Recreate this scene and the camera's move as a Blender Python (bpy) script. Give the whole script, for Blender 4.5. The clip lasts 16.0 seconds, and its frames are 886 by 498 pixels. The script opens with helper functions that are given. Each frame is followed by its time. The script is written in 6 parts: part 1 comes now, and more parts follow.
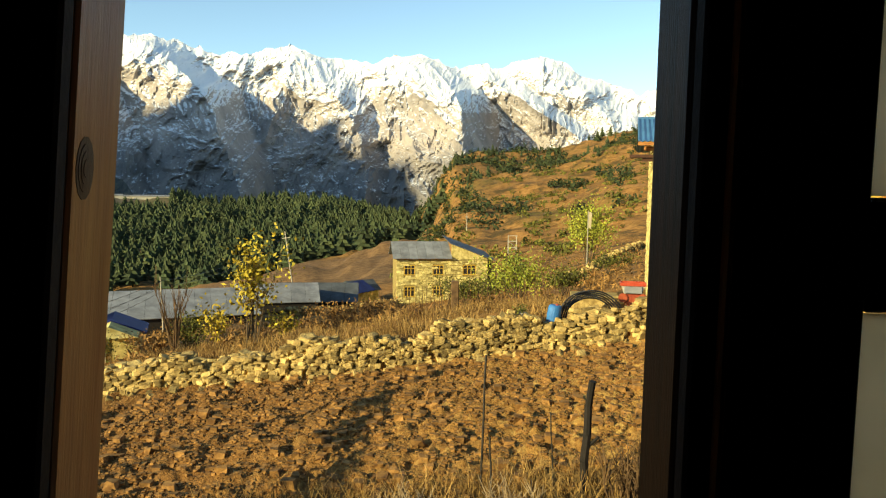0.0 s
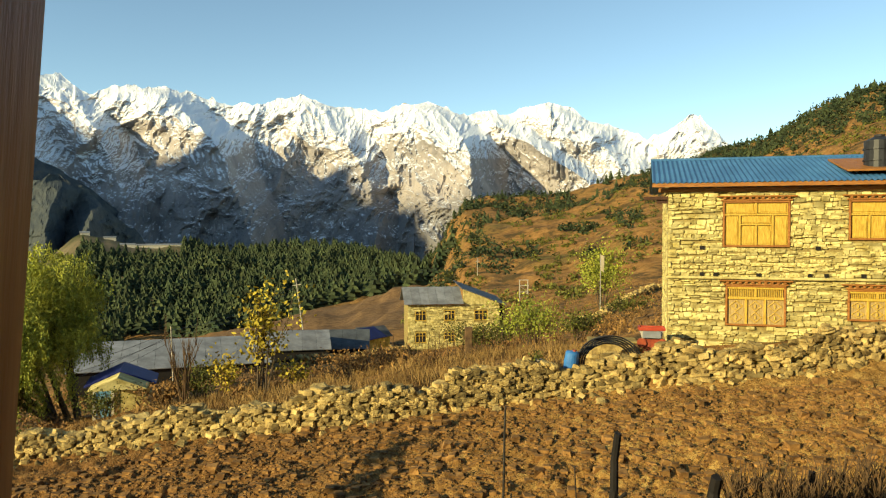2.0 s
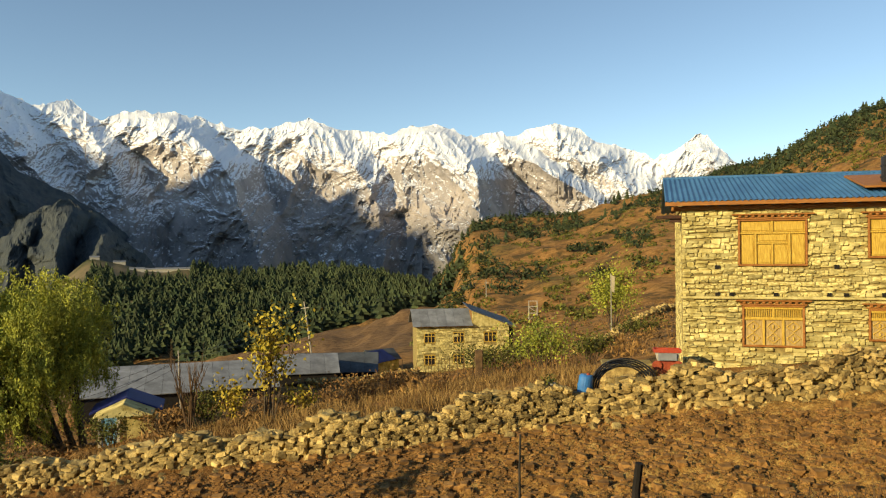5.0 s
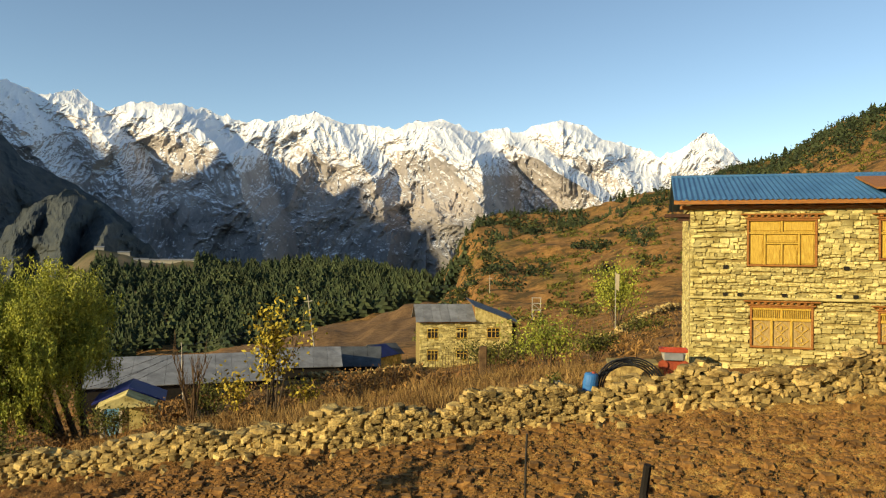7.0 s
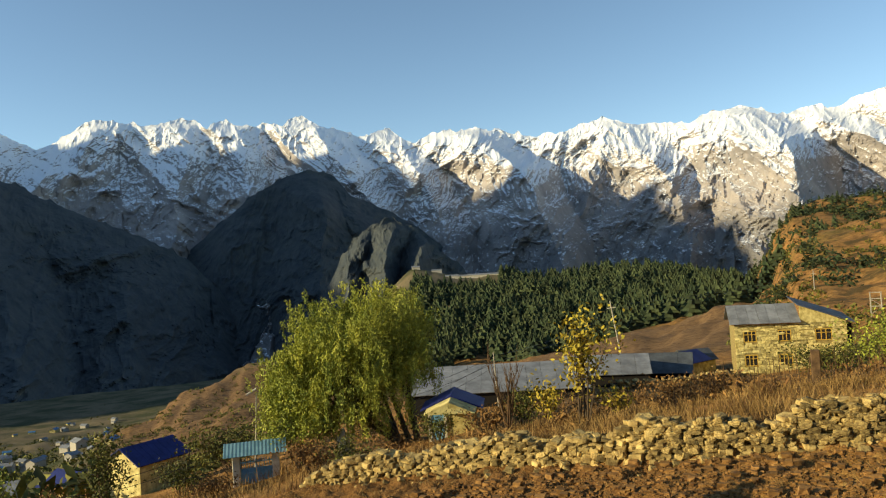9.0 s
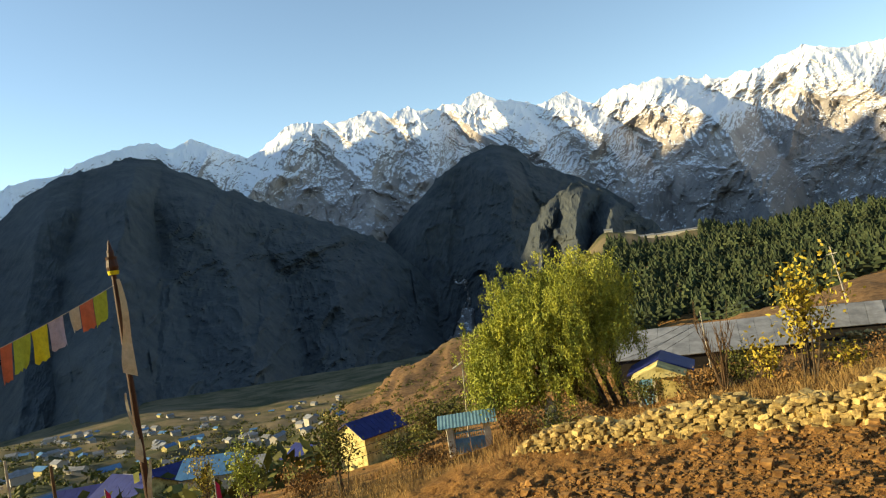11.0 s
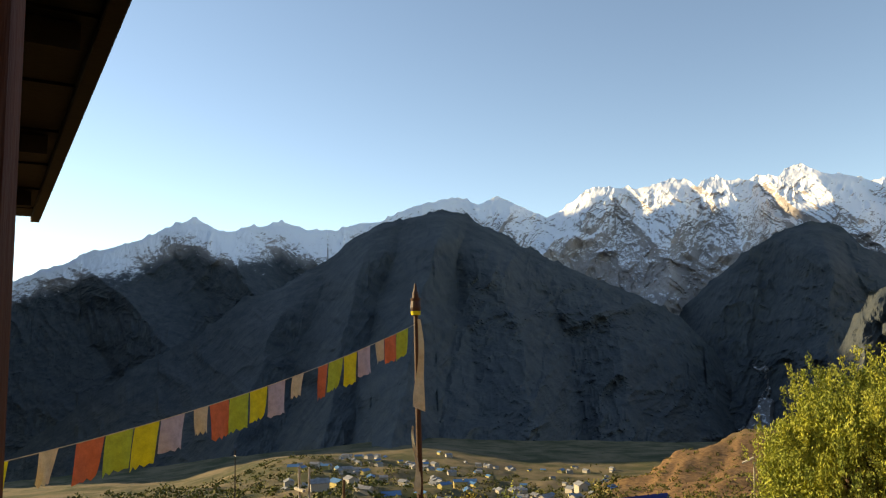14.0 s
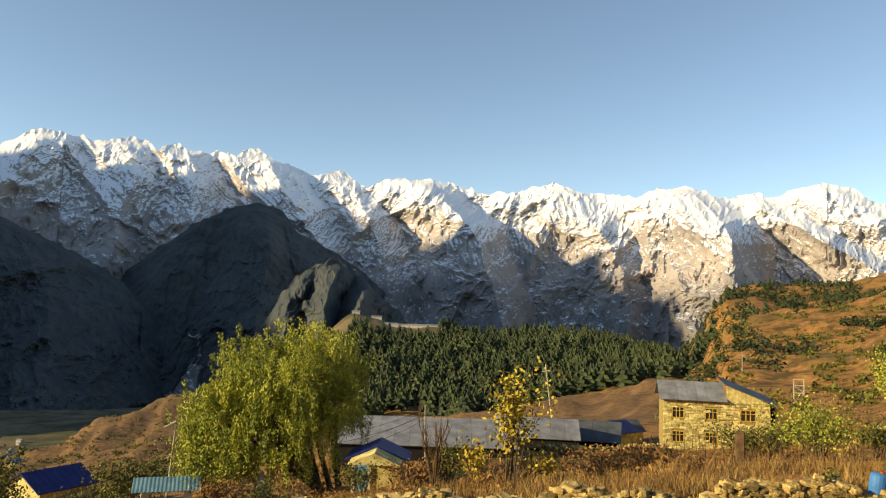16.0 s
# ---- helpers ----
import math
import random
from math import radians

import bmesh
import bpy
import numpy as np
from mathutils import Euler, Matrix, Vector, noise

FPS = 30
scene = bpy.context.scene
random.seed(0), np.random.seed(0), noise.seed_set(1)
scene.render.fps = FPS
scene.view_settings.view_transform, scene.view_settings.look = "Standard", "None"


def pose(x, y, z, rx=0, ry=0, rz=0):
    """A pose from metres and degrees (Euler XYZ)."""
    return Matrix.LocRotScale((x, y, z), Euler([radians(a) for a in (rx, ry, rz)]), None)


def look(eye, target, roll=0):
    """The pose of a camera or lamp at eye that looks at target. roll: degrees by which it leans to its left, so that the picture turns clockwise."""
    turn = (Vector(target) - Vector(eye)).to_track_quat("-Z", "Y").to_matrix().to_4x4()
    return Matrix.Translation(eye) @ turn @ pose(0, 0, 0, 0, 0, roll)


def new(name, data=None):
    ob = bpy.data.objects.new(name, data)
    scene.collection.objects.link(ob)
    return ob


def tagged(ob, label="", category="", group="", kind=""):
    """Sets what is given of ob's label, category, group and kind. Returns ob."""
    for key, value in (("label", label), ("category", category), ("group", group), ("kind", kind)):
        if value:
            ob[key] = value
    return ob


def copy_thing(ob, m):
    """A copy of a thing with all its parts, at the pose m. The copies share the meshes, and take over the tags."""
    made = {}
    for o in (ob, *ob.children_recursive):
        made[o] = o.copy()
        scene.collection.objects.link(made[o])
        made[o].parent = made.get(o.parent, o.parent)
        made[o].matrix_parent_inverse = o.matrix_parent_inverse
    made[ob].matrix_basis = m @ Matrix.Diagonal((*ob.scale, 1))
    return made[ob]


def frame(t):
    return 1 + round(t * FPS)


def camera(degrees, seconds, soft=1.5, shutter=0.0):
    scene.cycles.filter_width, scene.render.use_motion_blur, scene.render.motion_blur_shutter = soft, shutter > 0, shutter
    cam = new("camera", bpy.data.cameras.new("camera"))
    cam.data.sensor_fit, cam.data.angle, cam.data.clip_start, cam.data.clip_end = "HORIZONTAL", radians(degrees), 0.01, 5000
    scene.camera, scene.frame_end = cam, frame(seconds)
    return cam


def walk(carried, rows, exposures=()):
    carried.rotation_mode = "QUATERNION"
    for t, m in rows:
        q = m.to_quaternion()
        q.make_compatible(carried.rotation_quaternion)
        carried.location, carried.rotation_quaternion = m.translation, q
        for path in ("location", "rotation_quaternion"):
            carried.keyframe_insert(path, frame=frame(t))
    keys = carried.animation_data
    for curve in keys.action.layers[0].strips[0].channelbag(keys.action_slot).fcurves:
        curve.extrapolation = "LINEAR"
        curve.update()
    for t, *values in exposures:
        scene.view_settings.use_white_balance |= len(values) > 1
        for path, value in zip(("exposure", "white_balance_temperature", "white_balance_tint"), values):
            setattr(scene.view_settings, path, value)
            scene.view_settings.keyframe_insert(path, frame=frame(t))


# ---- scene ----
cam = camera(62.2, 16.0, soft=1.2)
PATH = (
    (0.0, 0.08, -0.53, 0, 85.07, -0.78, 0.23),
    (0.5, 0.08, -0.454, 0, 84.96, -0.57, 0.696),
    (1.0, 0.054, -0.346, 0, 85.03, -0.61, 0.741),
    (1.5, 0.006, -0.255, 0, 86.05, 0.06, 1.007),
    (1.8, 0.0, -0.21, 0, 87.91, 0.05, 1.061),
    (2.0, -0.007, -0.18, 0, 88.57, -0.02, 0.993),
    (2.5, 0.05, -0.13, 0, 89.6, -0.05, 1.169),
    (3.0, 0.03, 0.0, 0, 89.81, -0.03, 1.424),
    (3.5, 0.0, 0.08, 0, 90.0, 0.0, 1.44),
    (6.0, -0.08, 0.3, 0, 90.27, 0.72, 1.719),
    (6.5, -0.1, 0.34, 0, 89.88, -0.01, 1.724),
    (7.0, -0.12, 0.38, 0, 89.89, -0.38, 1.92),
    (7.5, -0.18, 0.42, 0, 90.31, -0.34, 3.72),
    (8.0, -0.2, 0.46, 0, 90.44, 1.34, 11.66),
    (8.5, -0.22, 0.5, 0, 90.64, 2.54, 18.155),
    (9.0, -0.24, 0.54, 0, 91.14, 3.8, 24.87),
    (9.2, -0.25, 0.55, 0, 91.15, 4.17, 26.56),
    (11.3, -0.3, 0.65, 0, 90.68, 10.04, 42.98),
    (11.5, -0.3, 0.65, 0, 91.09, 10.32, 45.49),
    (12.0, -0.3, 0.65, 0, 92.43, 8.57, 52.81),
    (12.5, -0.3, 0.65, 0, 93.62, 7.31, 59.68),
    (13.0, -0.3, 0.65, 0, 96.73, 4.8, 64.16),
    (13.5, -0.3, 0.65, 0, 97.68, 3.34, 63.74),
    (14.0, -0.3, 0.65, 0, 97.44, 1.66, 61.86),
    (14.5, -0.3, 0.65, 0, 96.84, 0.42, 55.865),
    (15.0, -0.3, 0.65, 0, 95.54, -0.74, 44.03),
    (15.5, -0.3, 0.65, 0, 95.05, -0.4, 31.86),
    (16.0, -0.3, 0.65, 0, 94.94, -1.81, 20.27),
)
walk(cam, [(t, pose(x, y, z, a, b, c)) for t, x, y, z, a, b, c in PATH],
     exposures=[(0, 0.92, 7700, -6), (0.6, 0.92, 7700, -6), (1.5, 0.86, 7700, -6), (2.4, 0.52, 7700, -6), (5.5, 0.42, 7550, 3), (7, 0.42, 7500, 3), (9, 0.48, 7150, 0), (11.5, 1.03, 8050, 2), (13, 0.98, 8300, 6), (14.5, 0.9, 8500, 8), (16, 0.68, 8000, 6)])

# ---- light ----
SUN_AZ, SUN_EL = 128.0, 18.0   # degrees to the left of straight ahead, and above the horizon
sun_dir = Vector((-math.sin(radians(SUN_AZ)) * math.cos(radians(SUN_EL)),
                  math.cos(radians(SUN_AZ)) * math.cos(radians(SUN_EL)), math.sin(radians(SUN_EL))))
sun = new("sun", bpy.data.lights.new("sun", "SUN"))
sun.data.energy, sun.data.angle, sun.data.color = 5.0, radians(0.55), (1.0, 0.83, 0.55)
sun.matrix_world = look((0, 0, 60), Vector((0, 0, 60)) - sun_dir)
world = bpy.data.worlds.new("sky")
scene.world = world
world.use_nodes = True
wn = world.node_tree
sky = wn.nodes.new("ShaderNodeTexSky")
sky.sky_type, sky.sun_disc = "NISHITA", False
sky.sun_elevation, sky.sun_rotation = radians(SUN_EL), radians(-SUN_AZ)
sky.altitude, sky.air_density, sky.dust_density, sky.ozone_density = 2600, 1.0, 0.3, 1.8
wn.nodes["Background"].inputs["Strength"].default_value = 0.14
wn.links.new(sky.outputs[0], wn.nodes["Background"].inputs[0])


# ---- small tools ----
def around(az, dist, z=0.0):
    """A place by degrees to the left of straight ahead, and metres."""
    return Vector((-math.sin(radians(az)) * dist, math.cos(radians(az)) * dist, z))


def fade(a, b, x):
    s = np.clip((np.asarray(x, float) - a) / (b - a), 0, 1)
    return s * s * (3 - 2 * s)


def lattice(ix, iy, seed):
    h = (ix.astype(np.int64) * 374761393 + iy.astype(np.int64) * 668265263 + seed * 1442695041) & 0x7FFFFFFF
    h = ((h ^ (h >> 13)) * 1274126177) & 0x7FFFFFFF
    return ((h ^ (h >> 16)) & 0xFFFF) / 32767.5 - 1


def soft_noise(x, y, seed=0):
    x, y = np.asarray(x, float), np.asarray(y, float)
    ix, iy = np.floor(x), np.floor(y)
    fx, fy = x - ix, y - iy
    ux, uy = fx * fx * fx * (fx * (fx * 6 - 15) + 10), fy * fy * fy * (fy * (fy * 6 - 15) + 10)
    a, b = lattice(ix, iy, seed), lattice(ix + 1, iy, seed)
    c, d = lattice(ix, iy + 1, seed), lattice(ix + 1, iy + 1, seed)
    return (a + (b - a) * ux) * (1 - uy) + (c + (d - c) * ux) * uy


def layered(x, y, octaves=5, seed=0, gain=0.5):
    total, amp = 0, 1.0
    for k in range(octaves):
        total = total + amp * soft_noise(x * 2 ** k, y * 2 ** k, seed + k)
        amp *= gain
    return total


def ridged(x, y, octaves=5, seed=0, gain=0.5):
    total, amp, weight = 0, 1.0, 1.0
    for k in range(octaves):
        v = (1 - np.abs(soft_noise(x * 2 ** k, y * 2 ** k, seed + k))) ** 2
        total = total + amp * v * weight
        weight = np.clip(v * 1.6, 0, 1)
        amp *= gain
    return total


class Shape:
    """Collects faces for one mesh."""

    def __init__(self):
        self.v, self.f, self.smooth = [], [], False

    def add(self, verts, faces):
        n = len(self.v)
        self.v += [tuple(p) for p in verts]
        self.f += [tuple(n + i for i in f) for f in faces]
        return self

    def box(self, lo, hi, m=None, bevel=0.0):
        (x0, y0, z0), (x1, y1, z1) = lo, hi
        if bevel <= 0:
            vs = [(x, y, z) for z in (z0, z1) for x, y in ((x0, y0), (x1, y0), (x1, y1), (x0, y1))]
            fs = [(3, 2, 1, 0), (4, 5, 6, 7), (0, 1, 5, 4), (1, 2, 6, 5), (2, 3, 7, 6), (3, 0, 4, 7)]
        else:
            b = min(bevel, (x1 - x0) * 0.45, (y1 - y0) * 0.45, (z1 - z0) * 0.45)
            ring = ((x0 + b, y0), (x1 - b, y0), (x1, y0 + b), (x1, y1 - b), (x1 - b, y1), (x0 + b, y1), (x0, y1 - b), (x0, y0 + b))
            inner = ((x0 + b, y0 + b), (x1 - b, y0 + b), (x1 - b, y0 + b), (x1 - b, y1 - b), (x1 - b, y1 - b), (x0 + b, y1 - b), (x0 + b, y1 - b), (x0 + b, y0 + b))
            cap = ((x0 + b, y0 + b), (x1 - b, y0 + b), (x1 - b, y1 - b), (x0 + b, y1 - b))
            vs = [(x, y, z0 + b) for x, y in ring] + [(x, y, z1 - b) for x, y in ring] + [(x, y, z0) for x, y in cap] + [(x, y, z1) for x, y in cap]
            fs = [(i, (i + 1) % 8, 8 + (i + 1) % 8, 8 + i) for i in range(8)]
            corner = (0, 1, 1, 2, 2, 3, 3, 0)
            for i in range(8):
                j = (i + 1) % 8
                a, c = corner[i], corner[j]
                fs.append((16 + a, 16 + c, j, i) if a != c else (16 + a, j, i))
                fs.append((i + 8, j + 8, 20 + c, 20 + a) if a != c else (i + 8, j + 8, 20 + a))
            fs += [(19, 18, 17, 16), (20, 21, 22, 23)]
        if m is not None:
            vs = [m @ Vector(p) for p in vs]
        return self.add(vs, fs)

    def rod(self, a, b, r0, r1=None, n=8):
        a, b = Vector(a), Vector(b)
        r1 = r0 if r1 is None else r1
        q = (b - a).to_track_quat("Z", "Y")
        vs = []
        for p, r in ((a, r0), (b, r1)):
            vs += [p + q @ Vector((r * math.cos(2 * math.pi * i / n), r * math.sin(2 * math.pi * i / n), 0)) for i in range(n)]
        fs = [(i, (i + 1) % n, n + (i + 1) % n, n + i) for i in range(n)] + [tuple(range(n))[::-1], tuple(range(n, 2 * n))]
        return self.add(vs, fs)

    def line(self, pts, r0, r1=None, n=6):
        r1 = r0 if r1 is None else r1
        k = len(pts) - 1
        for i in range(k):
            self.rod(pts[i], pts[i + 1], r0 + (r1 - r0) * i / k, r0 + (r1 - r0) * (i + 1) / k, n)
        return self

    def slab(self, corners, thick):
        """A flat plate: four corners of its top, thickness downwards along its normal."""
        c = [Vector(p) for p in corners]
        nrm = (c[1] - c[0]).cross(c[2] - c[0]).normalized() * thick
        k = len(c)
        vs = c + [p - nrm for p in c]
        fs = [tuple(range(k)), tuple(range(2 * k - 1, k - 1, -1))] + [(i, k + i, k + (i + 1) % k, (i + 1) % k) for i in range(k)]
        return self.add(vs, fs)

    def data(self, name, mat):
        me = bpy.data.meshes.new(name)
        me.from_pydata(self.v, [], self.f)
        me.materials.append(mat)
        if self.smooth:
            me.polygons.foreach_set("use_smooth", [True] * len(me.polygons))
        me.validate()
        me.update()
        return me


def part(name, shape, mat, parent=None, label="", m=None):
    """One mesh object, under a thing or a part where one is given."""
    ob = new(name, shape.data(name, mat) if isinstance(shape, Shape) else shape)
    if parent is not None:
        ob.parent = parent
    if m is not None:
        ob.matrix_basis = m
    if label:
        ob["label"] = label
    return ob


def thing(name, m, label, category, group="", kind=""):
    ob = new(name)
    ob.empty_display_size = 0.2
    ob.matrix_basis = m
    return tagged(ob, label, category, group, kind)


# ---- materials ----
def material(name, rough=0.8, metal=0.0, spec=0.3):
    m = bpy.data.materials.new(name)
    m.use_nodes = True
    b = m.node_tree.nodes["Principled BSDF"]
    b.inputs["Roughness"].default_value, b.inputs["Metallic"].default_value = rough, metal
    b.inputs["Specular IOR Level"].default_value = spec
    return m, m.node_tree, b


def node(t, kind, **sets):
    n = t.nodes.new(kind)
    for k, v in sets.items():
        n.inputs[k.replace("_", " ")].default_value = v
    return n


def ramp(t, source, stops):
    r = t.nodes.new("ShaderNodeValToRGB")
    while len(r.color_ramp.elements) < len(stops):
        r.color_ramp.elements.new(0.5)
    for e, (p, c) in zip(r.color_ramp.elements, stops):
        e.position, e.color = p, (*c, 1) if len(c) == 3 else c
    t.links.new(source, r.inputs[0])
    return r.outputs[0]


def mix(t, factor, a, b, mode="MIX"):
    n = t.nodes.new("ShaderNodeMix")
    n.data_type, n.blend_type = "RGBA", mode
    for sock, v in ((n.inputs[0], factor), (n.inputs[6], a), (n.inputs[7], b)):
        if isinstance(v, bpy.types.NodeSocket):
            t.links.new(v, sock)
        else:
            sock.default_value = (*v, 1) if isinstance(v, tuple) else v
    return n.outputs[2]


def coords(t, scale=(1, 1, 1), kind="Object"):
    c, mp = t.nodes.new("ShaderNodeTexCoord"), t.nodes.new("ShaderNodeMapping")
    mp.inputs["Scale"].default_value = scale
    t.links.new(c.outputs[kind], mp.inputs[0])
    return mp.outputs[0]


def speckle(t, vec, scale, detail=5, rough=0.6):
    n = node(t, "ShaderNodeTexNoise", Scale=scale, Detail=detail, Roughness=rough)
    t.links.new(vec, n.inputs["Vector"])
    return n.outputs["Fac"]


def relief(t, b, height, strength=0.4, distance=0.02):
    n = node(t, "ShaderNodeBump", Strength=strength, Distance=distance)
    t.links.new(height, n.inputs["Height"])
    t.links.new(n.outputs[0], b.inputs["Normal"])


def simple(name, dark, light, scale=6.0, rough=0.8, metal=0.0, bump=0.3, dist=0.01, stretch=(1, 1, 1), vary=0.0, spec=0.3, island=False):
    """Two tones by noise at two scales, with a bump; vary shifts the value piece by piece."""
    m, t, b = material(name, rough, metal, spec)
    v = coords(t, stretch)
    coarse, fine = speckle(t, v, scale), speckle(t, v, scale * 7, 4)
    c = mix(t, ramp(t, coarse, [(0.35, (0, 0, 0)), (0.65, (1, 1, 1))]), dark, light)
    c = mix(t, 0.35, c, ramp(t, fine, [(0.3, (0.45, 0.45, 0.45)), (0.7, (1.0, 1.0, 1.0))]), "MULTIPLY")
    if vary:
        if island:
            g = t.nodes.new("ShaderNodeNewGeometry")
            r = g.outputs["Random Per Island"]
        else:
            r = t.nodes.new("ShaderNodeObjectInfo").outputs["Random"]
        h = t.nodes.new("ShaderNodeHueSaturation")
        mr = node(t, "ShaderNodeMapRange", To_Min=1 - vary, To_Max=1 + vary)
        t.links.new(r, mr.inputs[0])
        t.links.new(mr.outputs[0], h.inputs["Value"])
        t.links.new(c, h.inputs["Color"])
        c = h.outputs[0]
    t.links.new(c, b.inputs["Base Color"])
    if bump:
        relief(t, b, fine, bump, dist)
    return m


def snow_rock():
    m, t, b = material("snow_and_rock", 0.75, 0, 0.2)
    v = coords(t)
    g = t.nodes.new("ShaderNodeNewGeometry")
    sep = t.nodes.new("ShaderNodeSeparateXYZ")
    t.links.new(g.outputs["Normal"], sep.inputs[0])
    att = t.nodes.new("ShaderNodeAttribute")
    att.attribute_name = "snow"
    n1, n2 = speckle(t, v, 0.006, 9, 0.62), speckle(t, v, 0.02, 9, 0.68)
    # rock and forest tones carry a blue cast painted in for haze and shade
    rock = mix(t, ramp(t, n1, [(0.35, (0, 0, 0)), (0.65, (1, 1, 1))]), (0.215, 0.20, 0.198), (0.40, 0.355, 0.33))
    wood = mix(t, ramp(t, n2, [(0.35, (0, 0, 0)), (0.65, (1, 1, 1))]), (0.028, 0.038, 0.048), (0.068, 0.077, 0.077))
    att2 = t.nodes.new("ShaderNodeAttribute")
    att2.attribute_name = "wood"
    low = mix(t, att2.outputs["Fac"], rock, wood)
    n3 = speckle(t, v, 0.075, 6, 0.7)
    both = t.nodes.new("ShaderNodeMath")
    both.operation = "MULTIPLY_ADD"
    t.links.new(n3, both.inputs[0])
    both.inputs[1].default_value = 0.55
    t.links.new(n2, both.inputs[2])
    s1 = t.nodes.new("ShaderNodeMath"); s1.operation = "MULTIPLY_ADD"
    t.links.new(both.outputs[0], s1.inputs[0]); s1.inputs[1].default_value = 1.5
    t.links.new(att.outputs["Fac"], s1.inputs[2])
    s2 = t.nodes.new("ShaderNodeMath"); s2.operation = "MULTIPLY_ADD"
    t.links.new(sep.outputs[2], s2.inputs[0]); s2.inputs[1].default_value = 1.25
    t.links.new(s1.outputs[0], s2.inputs[2])
    r = node(t, "ShaderNodeMapRange", From_Min=2.33, From_Max=2.53)
    t.links.new(s2.outputs[0], r.inputs[0])
    t.links.new(mix(t, r.outputs[0], low, (0.82, 0.84, 0.88)), b.inputs["Base Color"])
    relief(t, b, n3, 0.45, 6.0)
    return m


def ground_stuff():
    m, t, b = material("ground", 0.95, 0, 0.1)
    v = coords(t)
    att = t.nodes.new("ShaderNodeAttribute")
    att.attribute_name = "zone"
    sep = t.nodes.new("ShaderNodeSeparateColor")
    t.links.new(att.outputs["Color"], sep.inputs[0])
    big, mid, fine = speckle(t, v, 0.03, 6, 0.65), speckle(t, v, 0.6, 6, 0.7), speckle(t, v, 9.0, 5, 0.7)
    dry = mix(t, ramp(t, mid, [(0.35, (0, 0, 0)), (0.65, (1, 1, 1))]), (0.16, 0.075, 0.024), (0.37, 0.20, 0.068))
    green = mix(t, mid, (0.05, 0.055, 0.015), (0.16, 0.13, 0.04))
    hill = mix(t, ramp(t, big, [(0.52, (0, 0, 0)), (0.7, (1, 1, 1))]), dry, green)
    patch = ramp(t, speckle(t, v, 0.11, 7, 0.75), [(0.50, (0, 0, 0)), (0.60, (1, 1, 1))])
    hill = mix(t, patch, hill, mix(t, mid, (0.045, 0.035, 0.014), (0.12, 0.075, 0.03)))
    # dark end of the soil tones also paints shadows between clods
    soil = mix(t, ramp(t, fine, [(0.3, (0, 0, 0)), (0.7, (1, 1, 1))]), (0.17, 0.08, 0.024), (0.46, 0.265, 0.078))
    straw = mix(t, ramp(t, speckle(t, v, 2.2, 8, 0.8), [(0.5, (0, 0, 0)), (0.62, (1, 1, 1))]), soil, (0.48, 0.31, 0.10))
    turned = mix(t, ramp(t, fine, [(0.3, (0, 0, 0)), (0.7, (1, 1, 1))]), (0.11, 0.05, 0.018), (0.30, 0.155, 0.05))
    pos = t.nodes.new("ShaderNodeSeparateXYZ")
    t.links.new(v, pos.inputs[0])
    wob = t.nodes.new("ShaderNodeMath")
    wob.operation = "MULTIPLY_ADD"
    t.links.new(mid, wob.inputs[0])
    wob.inputs[1].default_value = 9.0
    t.links.new(pos.outputs[0], wob.inputs[2])
    dryness = node(t, "ShaderNodeMapRange", From_Min=0.5, From_Max=8.5)
    t.links.new(wob.outputs[0], dryness.inputs[0])
    straw = mix(t, dryness.outputs[0], turned, straw)
    terr = mix(t, ramp(t, mid, [(0.4, (0, 0, 0)), (0.6, (1, 1, 1))]), (0.11, 0.065, 0.033), (0.21, 0.125, 0.06))
    valley = mix(t, ramp(t, speckle(t, v, 0.02, 7, 0.7), [(0.4, (0, 0, 0)), (0.6, (1, 1, 1))]), (0.05, 0.055, 0.025), (0.16, 0.125, 0.075))
    c = mix(t, sep.outputs[0], hill, straw)
    c = mix(t, sep.outputs[1], c, terr)
    c = mix(t, sep.outputs[2], c, valley)
    t.links.new(c, b.inputs["Base Color"])
    relief(t, b, fine, 0.9, 0.09)
    return m


M_MOUNTAIN, M_GROUND = snow_rock(), ground_stuff()
M_STONE = simple("field_stone", (0.30, 0.235, 0.075), (0.66, 0.56, 0.24), 2.2, 0.9, vary=0.42, bump=0.5)
M_STONE_STUFF = simple("field_stone_joined", (0.30, 0.235, 0.075), (0.66, 0.56, 0.24), 2.2, 0.9, vary=0.42, bump=0.5, island=True)
M_RUBBLE = simple("rubble_stone", (0.19, 0.125, 0.045), (0.52, 0.38, 0.145), 3.5, 0.92, vary=0.55, bump=0.8, dist=0.03)
M_RUBBLE_STUFF = simple("rubble_stone_joined", (0.19, 0.125, 0.045), (0.52, 0.38, 0.145), 3.5, 0.92, vary=0.55, bump=0.8, dist=0.03, island=True)
M_MORTAR = simple("mud_mortar", (0.22, 0.165, 0.06), (0.38, 0.29, 0.105), 8, 0.95)
M_WOOD_DARK = simple("dark_brown_wood", (0.030, 0.012, 0.006), (0.085, 0.032, 0.013), 5, 0.55, stretch=(9, 9, 0.6), bump=0.2)
M_WOOD = simple("varnished_yellow_wood", (0.42, 0.25, 0.035), (0.68, 0.46, 0.09), 5, 0.5, stretch=(6, 6, 0.8), bump=0.2)
M_WOOD_GREY = simple("weathered_pale_wood", (0.30, 0.20, 0.07), (0.50, 0.36, 0.15), 5, 0.75, stretch=(6, 6, 0.8), bump=0.2)
M_WOOD_RED = simple("red_brown_beam", (0.24, 0.09, 0.022), (0.42, 0.18, 0.045), 5, 0.6, stretch=(0.8, 6, 6))
